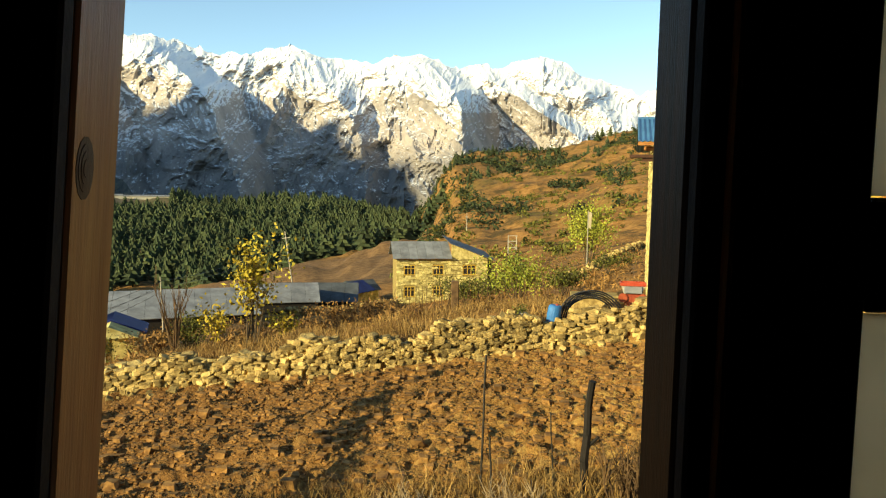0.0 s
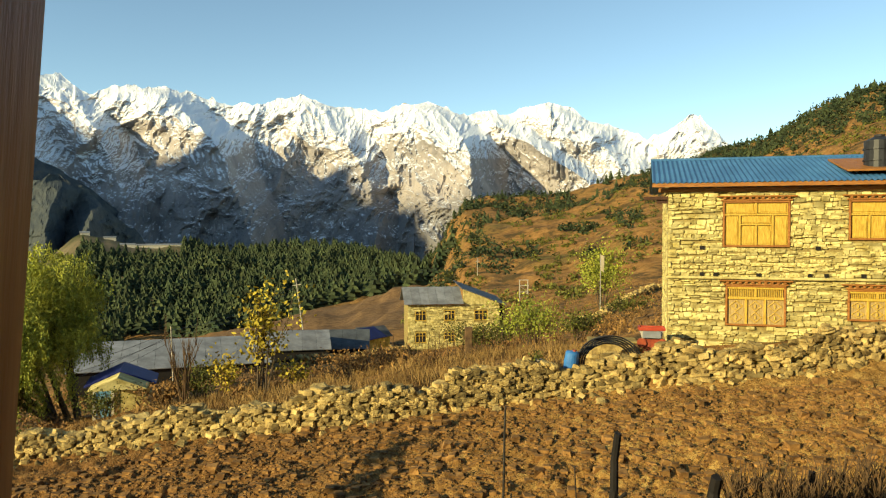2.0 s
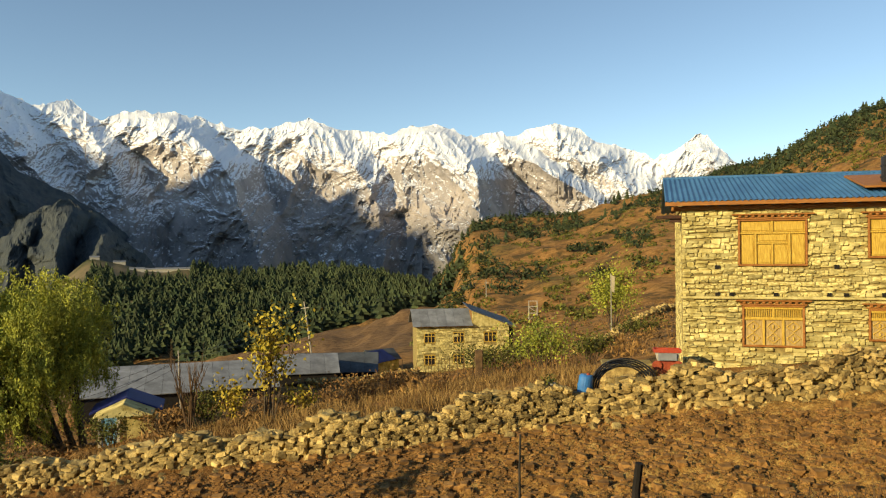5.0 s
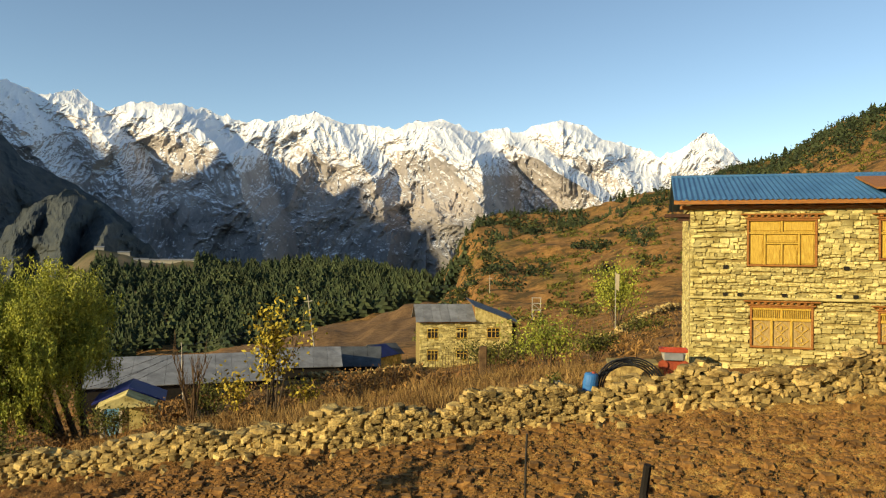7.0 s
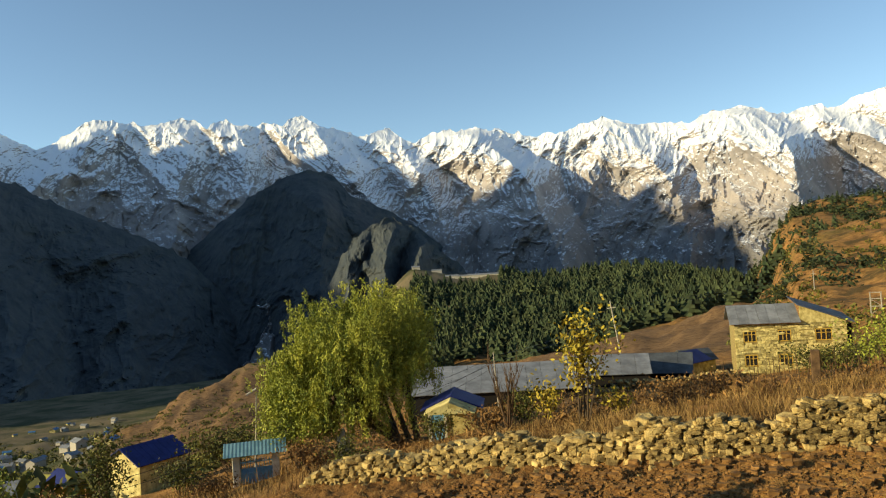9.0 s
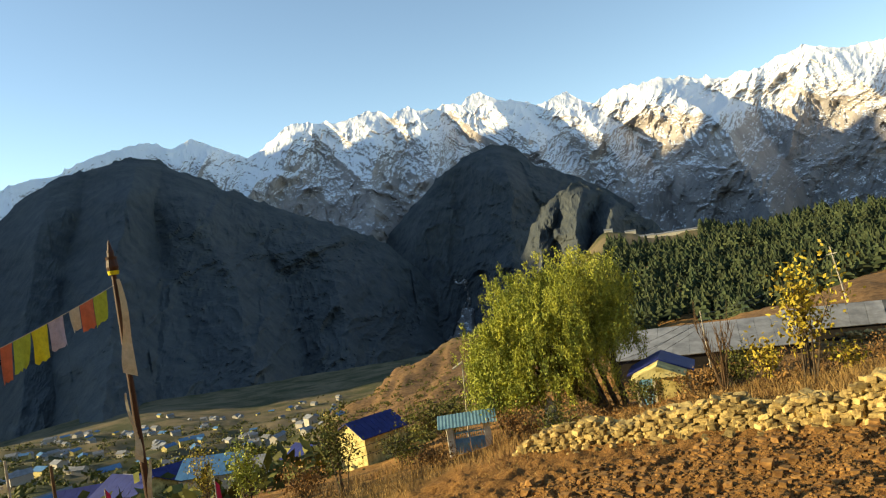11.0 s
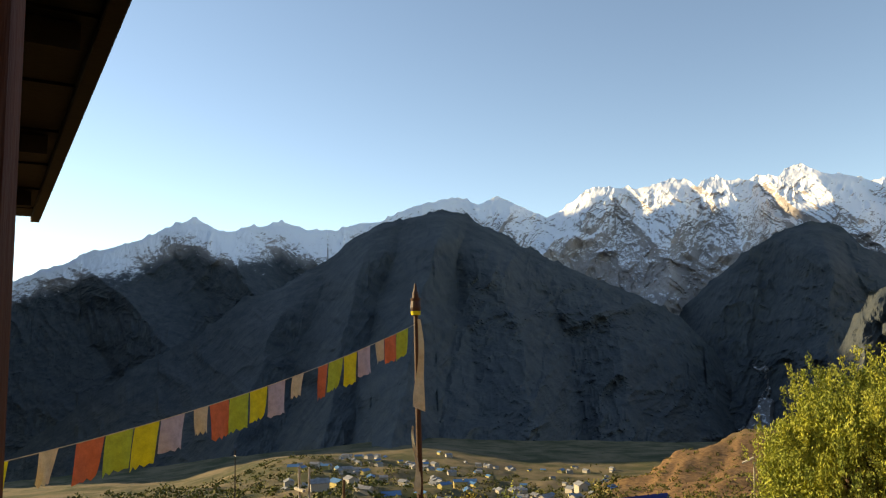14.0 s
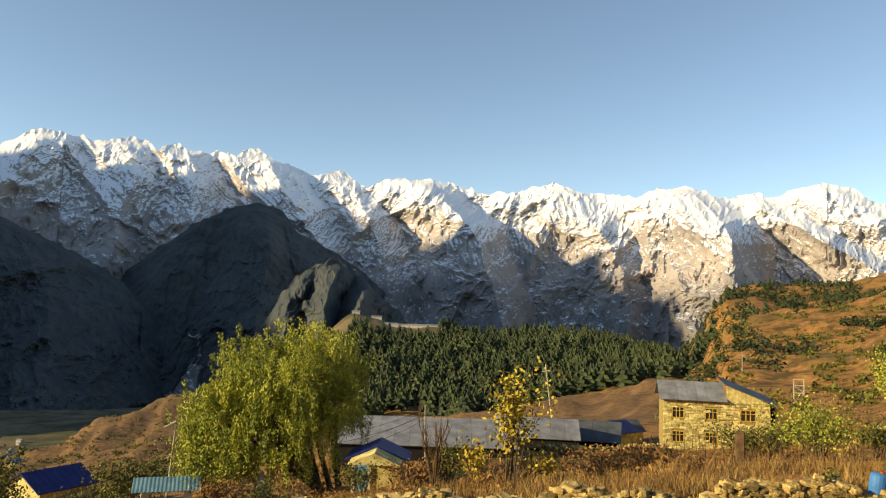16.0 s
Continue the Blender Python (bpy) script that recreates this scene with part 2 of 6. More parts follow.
M_BLUE_ROOF = simple("blue_painted_steel", (0.035, 0.12, 0.26), (0.06, 0.18, 0.35), 1.2, 0.45, 0.0, bump=0.1, spec=0.5)
M_ULTRA_ROOF = simple("deep_blue_steel", (0.012, 0.018, 0.11), (0.02, 0.03, 0.16), 1.2, 0.6, bump=0.1, spec=0.25)
M_GREY_ROOF = simple("grey_slate_sheet", (0.15, 0.155, 0.165), (0.27, 0.28, 0.295), 0.8, 0.6, bump=0.2, vary=0.12)
M_DARK_ROOF = simple("dark_slate_sheet", (0.05, 0.055, 0.06), (0.10, 0.11, 0.12), 0.8, 0.6, bump=0.2)
M_WHITE = simple("limewash", (0.45, 0.40, 0.30), (0.72, 0.66, 0.52), 3, 0.9)
# near-black: holds the dark of room and holes, and serves for black posts
M_BLACK = simple("near_black_boards", (0.006, 0.005, 0.004), (0.016, 0.012, 0.01), 5, 0.8)
M_TEAL_ROOF = simple("faded_teal_sheet", (0.10, 0.21, 0.27), (0.17, 0.31, 0.37), 2, 0.5, bump=0.1)
M_CONCRETE = simple("pale_concrete", (0.34, 0.31, 0.26), (0.52, 0.48, 0.40), 6, 0.85)
M_DOOR_BLUE = simple("faded_blue_door_paint", (0.11, 0.30, 0.48), (0.19, 0.42, 0.60), 4, 0.7)


# ---- large structure: ground ----
def field_level(x, y):
    return -5.1 + 0.12 * x


def wall_line(x):
    return 20.5 + 0.25 * np.sin(np.asarray(x, float) * 0.55)


# height profiles away from the house: azimuth, then pairs of distance and level
PROFILES = (
    (-75, (26, -1.5), (60, 3), (200, 50), (450, 130), (700, 170), (1100, 190)),
    (-30, (26, -3.0), (60, 0), (130, 6), (300, 42), (460, 79), (700, 70), (1100, -60)),
    (-20, (26, -3.7), (60, -3.6), (130, -6), (300, 22), (460, 46), (700, 30), (1100, -80)),
    (-16, (26, -4.0), (60, -5.2), (130, -8.4), (300, 15), (460, 36), (650, 15), (1100, -90)),
    (-8, (26, -4.4), (60, -8.0), (130, -12), (300, 6), (460, 23), (600, 5), (1100, -120)),
    (-3, (26, -4.6), (60, -9.4), (90, -13.4), (125, -14), (300, 3), (440, 20), (560, -10), (1100, -140)),
    (-0.8, (26, -4.75), (60, -10.0), (90, -14.2), (130, -14.6), (300, 1), (430, 17), (540, -14), (1100, -146)),
    (0.2, (26, -4.8), (60, -10.2), (90, -14.4), (130, -15), (300, -9), (400, 6), (430, 7), (520, -40), (1100, -150)),
    (1.2, (26, -4.85), (60, -10.4), (90, -14.6), (130, -15.5), (300, -19), (400, -7), (425, -7), (520, -42), (1100, -150)),
    (2.5, (26, -4.9), (60, -10.6), (90, -14.8), (130, -16), (300, -24), (400, -24), (600, -36), (1100, -150)),
    (10, (26, -5.5), (60, -11.4), (90, -15.2), (130, -18), (320, -35), (450, -30), (600, -18), (1100, -150)),
    (16, (26, -5.9), (60, -11.3), (110, -17), (330, -42), (450, -34), (620, -19), (1100, -150)),
    (22, (26, -6.3), (60, -11.8), (110, -18), (330, -47), (450, -36), (640, -13), (1100, -150)),
    (27, (26, -6.8), (60, -12.4), (110, -19), (330, -50), (450, -38), (645, -1), (1100, -150)),
    (30.8, (26, -7.0), (60, -13.0), (110, -20), (330, -52), (450, -48), (640, -33), (1100, -150)),
    (35, (26, -7.2), (60, -13.6), (110, -22), (300, -46), (480, -45), (620, -80), (1100, -150)),
    (40, (26, -7.5), (60, -14.3), (110, -24), (300, -50), (430, -51), (600, -100), (1100, -150)),
    (44, (26, -7.8), (60, -15), (110, -26), (300, -53), (390, -55), (560, -110), (1100, -150)),
    (48, (26, -8.1), (60, -15.6), (110, -28), (300, -58), (350, -61), (600, -118), (1100, -150)),
    (55, (26, -8.4), (60, -16), (110, -28.5), (300, -66), (500, -95), (760, -128), (1100, -148)),
    (64, (26, -8.6), (60, -16.3), (110, -27), (300, -62), (600, -98), (900, -120), (1100, -140)),
    (73, (26, -8.9), (60, -16.6), (110, -27), (300, -56), (600, -86), (720, -100), (1100, -150)),
    (84, (26, -9.2), (60, -17), (110, -27), (300, -54), (450, -77), (600, -120), (1100, -160)),
    (120, (26, -9.5), (60, -17), (110, -27), (300, -60), (450, -90), (700, -140), (1100, -170)),
)


def far_level(az, r):
    keys = [p[0] for p in PROFILES]
    rows = np.stack([np.interp(r, [q[0] for q in p[1:]], [q[1] for q in p[1:]]) for p in PROFILES])
    pos = np.interp(az, keys, np.arange(len(keys)))
    i = np.clip(np.floor(pos).astype(int), 0, len(keys) - 2)
    f = pos - i
    f = f * f * (3 - 2 * f)
    pick = np.arange(rows.shape[1])
    return rows[i, pick] * (1 - f) + rows[i + 1, pick] * f


def ground_level(x, y, fine=True):
    """The height of the ground sheet at x, y (arrays)."""
    x, y = np.atleast_1d(np.asarray(x, float)), np.atleast_1d(np.asarray(y, float))
    r = np.maximum(np.hypot(x, y), 0.01)
    az = np.degrees(np.arctan2(-x, y))
    far = far_level(az, np.maximum(r, 26))
    beyond = fade(-0.2, 0.5, y - wall_line(x)) * fade(-30, -16, x)
    near = field_level(x, y) + 0.75 * beyond
    k = fade(17, 30, r + 6 * (1 - fade(-20, -12, x)))
    k = np.where((y < wall_line(x)) & (x > -15), k * fade(26, 34, r), k)
    z = near * (1 - k) + far * k
    if fine:
        soil = field_mask(x, y)
        clods = ridged(x * 1.3, y * 1.9, 4, 5) * 0.10 + layered(x * 4.2, y * 4.2, 3, 9) * 0.07
        z = z + soil * (clods - 0.08) + (1 - soil) * layered(x / 3, y / 3, 4, 31) * 0.12 * fade(18, 30, r)
        step = z / 3.2 + 0.35 * layered(x / 60, y / 60, 3, 55)
        z = z + (0.55 + 0.15 * fade(30, 34, az)) * 3.2 * (fade(0.55, 1.0, step - np.floor(step)) - (step - np.floor(step))) * fade(110, 170, r) * fade(520, 440, r)
        z = z + layered(x / 45, y / 45, 5, 77) * 3.2 * fade(90, 260, r) * (1 - 0.6 * fade(500, 900, r))
    return z


def field_mask(x, y):
    return fade(0.1, -0.3, y - wall_line(x)) * fade(-17.5, -15.5, x + 0.25 * (y - 12)) * fade(4.5, 6.5, y)


GRID = {}


def ground_at(x, y):
    """The height of the finished ground sheet under one place."""
    azs, rs, z = GRID["az"], GRID["r"], GRID["z"]
    az, r = math.degrees(math.atan2(-x, y)), math.hypot(x, y)
    i = min(max(bisect(azs, az) - 1, 0), len(azs) - 2)
    j = min(max(bisect(rs, r) - 1, 0), len(rs) - 2)
    u = min(max((az - azs[i]) / (azs[i + 1] - azs[i]), 0), 1)
    v = min(max((r - rs[j]) / (rs[j + 1] - rs[j]), 0), 1)
    return (z[j][i] * (1 - u) + z[j][i + 1] * u) * (1 - v) + (z[j + 1][i] * (1 - u) + z[j + 1][i + 1] * u) * v


def bisect(values, x):
    lo, hi = 0, len(values)
    while lo < hi:
        mid = (lo + hi) // 2
        if values[mid] <= x:
            lo = mid + 1
        else:
            hi = mid
    return lo


def build_ground():
    azs = np.concatenate([np.linspace(-180, -62, 24)[:-1], np.linspace(-62, 104, 760), np.linspace(104, 180, 16)[1:-1]])
    rs = np.concatenate([[0.02, 1.0, 2.0, 3.0], np.geomspace(3.6, 26, 250), np.geomspace(26, 1150, 190)[1:]])
    A, Rr = np.meshgrid(azs, rs)
    x, y = -np.sin(np.radians(A)) * Rr, np.cos(np.radians(A)) * Rr
    z = ground_level(x.ravel(), y.ravel())
    n, k = len(azs), len(rs)
    GRID.update(az=azs.tolist(), r=rs.tolist(), z=z.reshape(k, n).tolist())
    verts = np.column_stack([x.ravel(), y.ravel(), z])
    i = np.arange(k - 1)[:, None] * n
    j = np.arange(n)[None, :]
    j2 = (j + 1) % n
    quads = np.stack([i + j, i + n + j, i + n + j2, i + j2], -1).reshape(-1, 4)
    me = bpy.data.meshes.new("ground")
    me.from_pydata(verts.tolist(), [], quads[:, ::-1].tolist())
    col = me.color_attributes.new("zone", "FLOAT_COLOR", "POINT")
    X, Y, R2, A2 = x.ravel(), y.ravel(), Rr.ravel(), A.ravel()
    zone = np.ones((len(X), 4))
    zone[:, 0] = field_mask(X, Y)
    zone[:, 1] = fade(100, 150, R2) * (fade(300, 260, R2) * fade(1, 4, A2) * fade(33, 28, A2) + fade(31, 35, A2) * fade(52, 47, A2) * fade(480, 440, R2))
    zone[:, 2] = np.maximum(fade(48, 52, A2) * fade(60, 130, R2), fade(380, 460, R2) * fade(-1, 3, A2))
    col.data.foreach_set("color", zone.ravel())
    me.materials.append(M_GROUND)
    me.polygons.foreach_set("use_smooth", [True] * len(me.polygons))
    me.update()
    return tagged(new("ground", me), "brown ploughed field, dry grass slopes and valley floor", "ground", kind="structure")


# ---- large structure: mountains ----
# crest lines: azimuth and angle of the crest above the eye, in degrees
CREST_EAST = ((-35.6, 6.00), (-25.6, 5.50), (-20.4, 6.10), (-19.1, 7.40), (-18.3, 8.20), (-17.7, 8.60), (-16.4, 7.70), (-14.5, 6.90), (-13.4, 7.50), (-12.0, 7.95),
              (-10.3, 8.40), (-9.0, 9.30), (-7.1, 9.80), (-5.2, 9.55), (-4.1, 8.90), (-3.5, 8.80), (-2.9, 9.25), (-1.6, 9.20), (-0.8, 8.90), (0.8, 9.50),
              (2.0, 10.00), (4.2, 9.75), (5.8, 9.20), (6.9, 9.40), (9.2, 9.50), (10.2, 9.80), (11.7, 10.30))
CREST_MIDDLE = ((13.0, 9.81), (13.8, 9.92), (15.4, 9.37), (16.1, 9.68), (16.9, 9.36), (18.8, 9.75), (20.1, 10.15), (20.6, 9.97), (22.0, 10.48), (23.1, 10.21),
                (23.6, 10.49), (24.6, 10.17), (25.0, 10.27), (25.9, 9.73), (26.5, 9.60), (27.7, 10.09), (28.4, 10.74), (29.4, 10.45), (30.8, 10.18), (31.4, 10.48),
                (32.2, 10.89), (33.1, 10.98), (34.5, 11.60), (35.0, 12.05), (36.0, 11.70), (36.5, 11.30), (38.0, 11.60), (38.6, 11.15), (40.4, 11.60), (41.1, 11.80),
                (42.1, 11.10), (42.8, 11.70), (44.3, 11.75), (46.4, 11.30), (47.1, 11.45), (48.8, 11.60))
CREST_WEST = ((50.0, 11.50), (50.8, 11.20), (52.1, 10.20), (53.4, 9.70), (54.2, 9.80), (55.2, 10.60), (57.1, 11.40), (58.7, 10.95), (60.4, 11.40), (64.3, 10.80),
              (66.2, 9.85), (68.2, 9.70), (69.8, 9.10), (72.0, 9.05), (74.1, 9.70), (76.3, 9.40), (78.4, 8.95), (80.7, 9.95), (84.1, 8.35), (87.6, 7.20),
              (91.3, 5.50), (93.8, 4.50), (97.6, 5.50), (104.6, 9.00), (112.6, 11.50), (118.6, 10.00), (124.6, 6.00), (132.6, 3.00))
DARK_CREST = ((36.6, -8.00), (39.5, -5.40), (40.9, -2.10), (43.8, 1.60), (48.0, 3.90), (51.6, 5.60), (54.9, 7.30), (57.4, 8.60), (59.5, 10.00), (61.6, 10.55),
              (63.9, 10.20), (66.2, 9.70), (68.1, 8.90), (70.9, 6.70), (73.6, 5.10), (77.0, 3.80), (80.5, 1.10), (84.6, -1.00), (92.6, -7.00))
MIDDLE_CREST = ((17.5, -6.00), (19.9, -3.50), (24.0, 0.70), (26.5, 3.10), (29.1, 4.55), (31.6, 5.80), (32.8, 7.35), (34.7, 7.90), (36.7, 7.45), (39.3, 6.10),
                (41.4, 4.30), (45.6, 0.80), (49.1, -2.20), (53.5, -7.00))
CLIFF_CREST = ((19.9, -6.00), (21.9, -2.50), (23.9, 0.30), (25.6, 1.70), (26.9, 3.10), (28.6, 3.90), (30.3, 3.50), (31.7, 2.50), (33.1, 0.40), (34.6, -2.50),
               (36.4, -7.00))
# spurs of the snow range: crest end to foot as azimuth and angle, reach towards the valley, width to the west and to the east
SPURS = (
    (((22.6, 10.5), (20.1, 8.5), (18.0, 6.8), (16.4, 3.9), (15.0, -3)), 620, 6.5, 2.6),
    (((11.3, 10.3), (9.2, 8.6), (7.5, 6.4), (6.4, 3.5), (6.0, -3)), 260, 3.5, 2.4),
    (((1.8, 9.9), (-0.4, 7.8), (-1.8, 5.6), (-2.0, 2.2), (-3.0, -3)), 640, 7.5, 3.0),
    (((-2.2, 9.2), (-4.8, 7.2), (-7.9, 5.6), (-10.8, 3.9), (-15, -3)), 330, 3.5, 2.2),
    (((-7.4, 9.7), (-10.4, 7.5), (-13.3, 4.7), (-18, -3)), 300, 4.0, 2.5),
    (((-18.1, 8.6), (-20.0, 5.0), (-24.0, -3)), 300, 4.0, 3.5),
    (((28.2, 10.8), (26.6, 8.6), (25.4, 6.0), (23.0, -3)), 300, 3.5, 2.5),
    (((34.5, 12.0), (33.4, 10.0), (31.8, 8.2), (29.8, 5.0), (27.0, -3)), 420, 4.0, 3.0),
    (((40.7, 11.8), (39.4, 9.8), (38.8, 6.8), (38.0, -3)), 260, 2.5, 2.2),
    (((44.0, 11.7), (43.1, 8.6), (44.2, 5.8), (46.0, -3)), 300, 3.5, 2.5),
    (((50.0, 11.2), (52.0, 8.6), (54.1, 6.4), (58.0, -3)), 260, 3.0, 3.0),
    (((57.0, 11.3), (55.5, 8.0), (53.0, 4.0), (51.0, -3)), 240, 3.0, 3.0),
    (((73.5, 9.7), (71.0, 7.0), (68.0, 3.0), (66.0, -3)), 260, 4.0, 3.5),
    (((80.1, 9.9), (77.0, 6.0), (73.0, 1.0), (70.0, -3)), 320, 4.0, 3.5),
    (((88.0, 6.8), (84.0, 3.0), (80.0, -3)), 260, 4.0, 3.5),
)


def crest_angle(az, crest, seed, jag):
    """The crest's angle with fine teeth between its summits."""
    a, e = np.array(crest, float).T
    return np.interp(az, a, e) + jag * (ridged(az * 0.9, az * 0 + seed, 5, seed, 0.55) - 0.95)


def mountain_sheet(name, label, azs, crest, seed, jag, near, far, foot, rows, spurs, rough, snow_depth, snow_top, wood_share, skirt):
    """One range from its foot to its crest and down the far side; spurs reach out towards the valley."""
    A, U = np.meshgrid(azs, np.concatenate([np.linspace(0, 1, rows) ** 0.9]))
    top = crest_angle(A, crest, seed, jag)
    base = np.minimum(foot, top - 1.0)
    el = base + (top - base) * U
    down = top - el
    body = sum(crest_angle(A + 0.6 * q, crest, seed, 0) for q in range(-3, 4)) / 7     # the crest without its teeth
    below = body - el
    r = far - (far - near) * np.clip(below / 14.0, -0.15, 1.6)
    hold = fade(0.0, 0.5, below)
    warp = layered(A / 4.5, el / 3.5, 4, seed + 3)
    out = A * 0
    for line, reach, west, east in spurs:
        pa, pe = np.array(line, float).T
        a0 = np.interp(el, pe[::-1], pa[::-1]) + 0.4 + 0.45 * warp
        d = A - a0
        out = np.maximum(out, reach * np.clip(1 - np.where(d > 0, d / west, -d / east), 0, 1) * (0.25 + 0.75 * fade(0, 3.0, below)))
    r = r - out * hold
    # ribs that run down the face, and the fine broken rock on them
    skew = A + 0.55 * el * np.sign(soft_noise(A / 5, el * 0, seed + 4) + 0.1) + 0.8 * warp
    ribs = ridged(skew / 2.9, el / 4.6 + warp * 0.3, 6, seed + 5, 0.5)
    rough = rough * (1 - 0.55 * fade(50, 64, A))
    fine = ridged(A * 1.9 + el * 0.8 + 1.5 * warp, el * 1.2 - A * 0.7 + warp, 5, seed + 6, 0.62)
    r = r - rough * (ribs - 0.9) * (0.35 + 0.65 * fade(0, 1.6, below)) - rough * 0.25 * (fine - 0.9) * (0.4 + 0.6 * fade(0, 1.6, below))
    z = r * np.tan(np.radians(el))
    # the skirt on the valley floor, and the far side
    r = np.vstack([np.minimum(r[:1] * 0.98, skirt[0]), r, r[-1:] + 150, r[-1:] + 420])
    z = np.vstack([z[:1] * 0 + skirt[1], z, z[-1:] - 70, z[-1:] - 420])
    el = np.vstack([el[:1], el, el[-1:], el[-1:]])
    down = np.vstack([down[:1], down, down[-1:], down[-1:]])
    A = np.vstack([A[:1]] + [A] + [A[-1:]] * 2)
    az = A.ravel()
    verts = np.column_stack([-np.sin(np.radians(az)) * r.ravel(), np.cos(np.radians(az)) * r.ravel(), z.ravel()])
    k, n = A.shape
    i = np.arange(k - 1)[:, None] * n
    j = np.arange(n - 1)[None, :]
    quads = np.stack([i + j, i + j + 1, i + n + j + 1, i + n + j], -1).reshape(-1, 4)
    me = bpy.data.meshes.new(name)
    me.from_pydata(verts.tolist(), [], quads[:, ::-1].tolist())
    depth = np.interp(az, [q[0] for q in snow_depth], [q[1] for q in snow_depth])
    snow = np.clip(snow_top * (1 - down.ravel() / depth), -0.26 - fade(50, 60, az), snow_top) + 0.26
    snow[:n] = -1.5
    # forest colour low on the slopes also darkens them as painted shade
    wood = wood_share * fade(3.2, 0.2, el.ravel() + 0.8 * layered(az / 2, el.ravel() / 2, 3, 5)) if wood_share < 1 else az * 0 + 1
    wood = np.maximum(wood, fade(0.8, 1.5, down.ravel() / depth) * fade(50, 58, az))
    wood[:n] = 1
    for title, vals in (("snow", snow if snow_top > 0 else snow * 0 - 1.5), ("wood", wood)):
        at = me.attributes.new(title, "FLOAT", "POINT")
        at.data.foreach_set("value", vals)
    me.materials.append(M_MOUNTAIN)
    me.update()
    return tagged(new(name, me), label, "mountain", kind="structure")


def build_mountains():
    west = np.linspace(96, 134, 40)[1:]
    mountain_sheet("backdrop_snow_range", "snow-capped rocky mountain range across the valley", np.concatenate([np.linspace(-36, 96, 1450), west]),
                   CREST_EAST + CREST_MIDDLE + CREST_WEST, 11, 0.2, 2900, 4400, -9.5, 290, SPURS, 84,
                   ((-36, 6), (-10, 6.2), (-3, 4.6), (5, 4.6), (14, 4.4), (20, 5.5), (27, 6.5), (36, 6.5), (46, 5), (55, 3.2), (65, 2.4), (80, 2.0), (95, 1.0)), 0.62, 0.45, (2250, -500))
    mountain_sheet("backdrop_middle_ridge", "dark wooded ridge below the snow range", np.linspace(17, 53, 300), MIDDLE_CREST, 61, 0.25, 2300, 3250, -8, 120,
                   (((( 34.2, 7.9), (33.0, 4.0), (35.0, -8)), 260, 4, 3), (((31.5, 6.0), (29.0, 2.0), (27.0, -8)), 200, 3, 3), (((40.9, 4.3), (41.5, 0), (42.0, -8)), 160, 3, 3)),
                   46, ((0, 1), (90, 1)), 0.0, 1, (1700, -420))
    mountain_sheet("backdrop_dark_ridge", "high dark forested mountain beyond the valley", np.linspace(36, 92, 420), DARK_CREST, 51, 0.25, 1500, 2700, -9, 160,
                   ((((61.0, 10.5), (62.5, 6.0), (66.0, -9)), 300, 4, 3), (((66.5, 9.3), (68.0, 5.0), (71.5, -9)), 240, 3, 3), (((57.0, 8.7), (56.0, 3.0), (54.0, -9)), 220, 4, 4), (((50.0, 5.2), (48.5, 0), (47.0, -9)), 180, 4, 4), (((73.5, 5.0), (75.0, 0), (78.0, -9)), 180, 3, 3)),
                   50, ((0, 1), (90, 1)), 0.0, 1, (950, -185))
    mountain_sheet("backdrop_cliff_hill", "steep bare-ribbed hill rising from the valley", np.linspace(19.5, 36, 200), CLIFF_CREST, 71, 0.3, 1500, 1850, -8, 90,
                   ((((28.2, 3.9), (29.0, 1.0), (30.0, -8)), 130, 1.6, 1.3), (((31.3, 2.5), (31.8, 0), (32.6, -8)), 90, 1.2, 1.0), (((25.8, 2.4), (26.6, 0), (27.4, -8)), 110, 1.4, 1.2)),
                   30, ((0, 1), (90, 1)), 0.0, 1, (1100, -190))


def build_shade_ridge():
    """An unseen high ridge beyond the valley, added to keep the lower slopes in shade."""
    n, k = 120, 13
    verts = []
    for i in range(n):
        r = 1500 + 9000 * i / (n - 1)
        # crest heights are set by where its shadow should end on the range
        top = np.interp(r, (1500, 2200, 2800, 4000, 5500, 6400, 7070, 7720, 8300, 8800, 9500, 10500), (100, 600, 800, 1120, 2080, 2560, 2890, 3030, 3140, 3270, 2950, 2500)) + (0.018 * r - 20) * float(layered(r / 520, 3.0, 5, 91)[()])
        for j in range(k):
            q = (j - (k - 1) / 2) / ((k - 1) / 2)
            a = radians(101.5)
            half = 0.06 * r
            x, y = -math.sin(a) * r - math.cos(a) * q * half, math.cos(a) * r - math.sin(a) * q * half
            verts.append((x, y, -160 + (top + 160) * (1 - abs(q)) ** 0.9))
    faces = [(i * k + j, i * k + j + 1, (i + 1) * k + j + 1, (i + 1) * k + j) for i in range(n - 1) for j in range(k - 1)]
    s = Shape().add(verts, faces)
    return tagged(part("backdrop_shade_ridge", s, M_ROCK, None), "unseen steep ridge added to shade the lower slopes", "mountain", kind="structure")


M_ROCK = simple("grey_mountain_rock", (0.10, 0.08, 0.07), (0.22, 0.18, 0.15), 0.01, 0.9, bump=0.2, dist=5)
build_ground()
build_mountains()
build_shade_ridge()

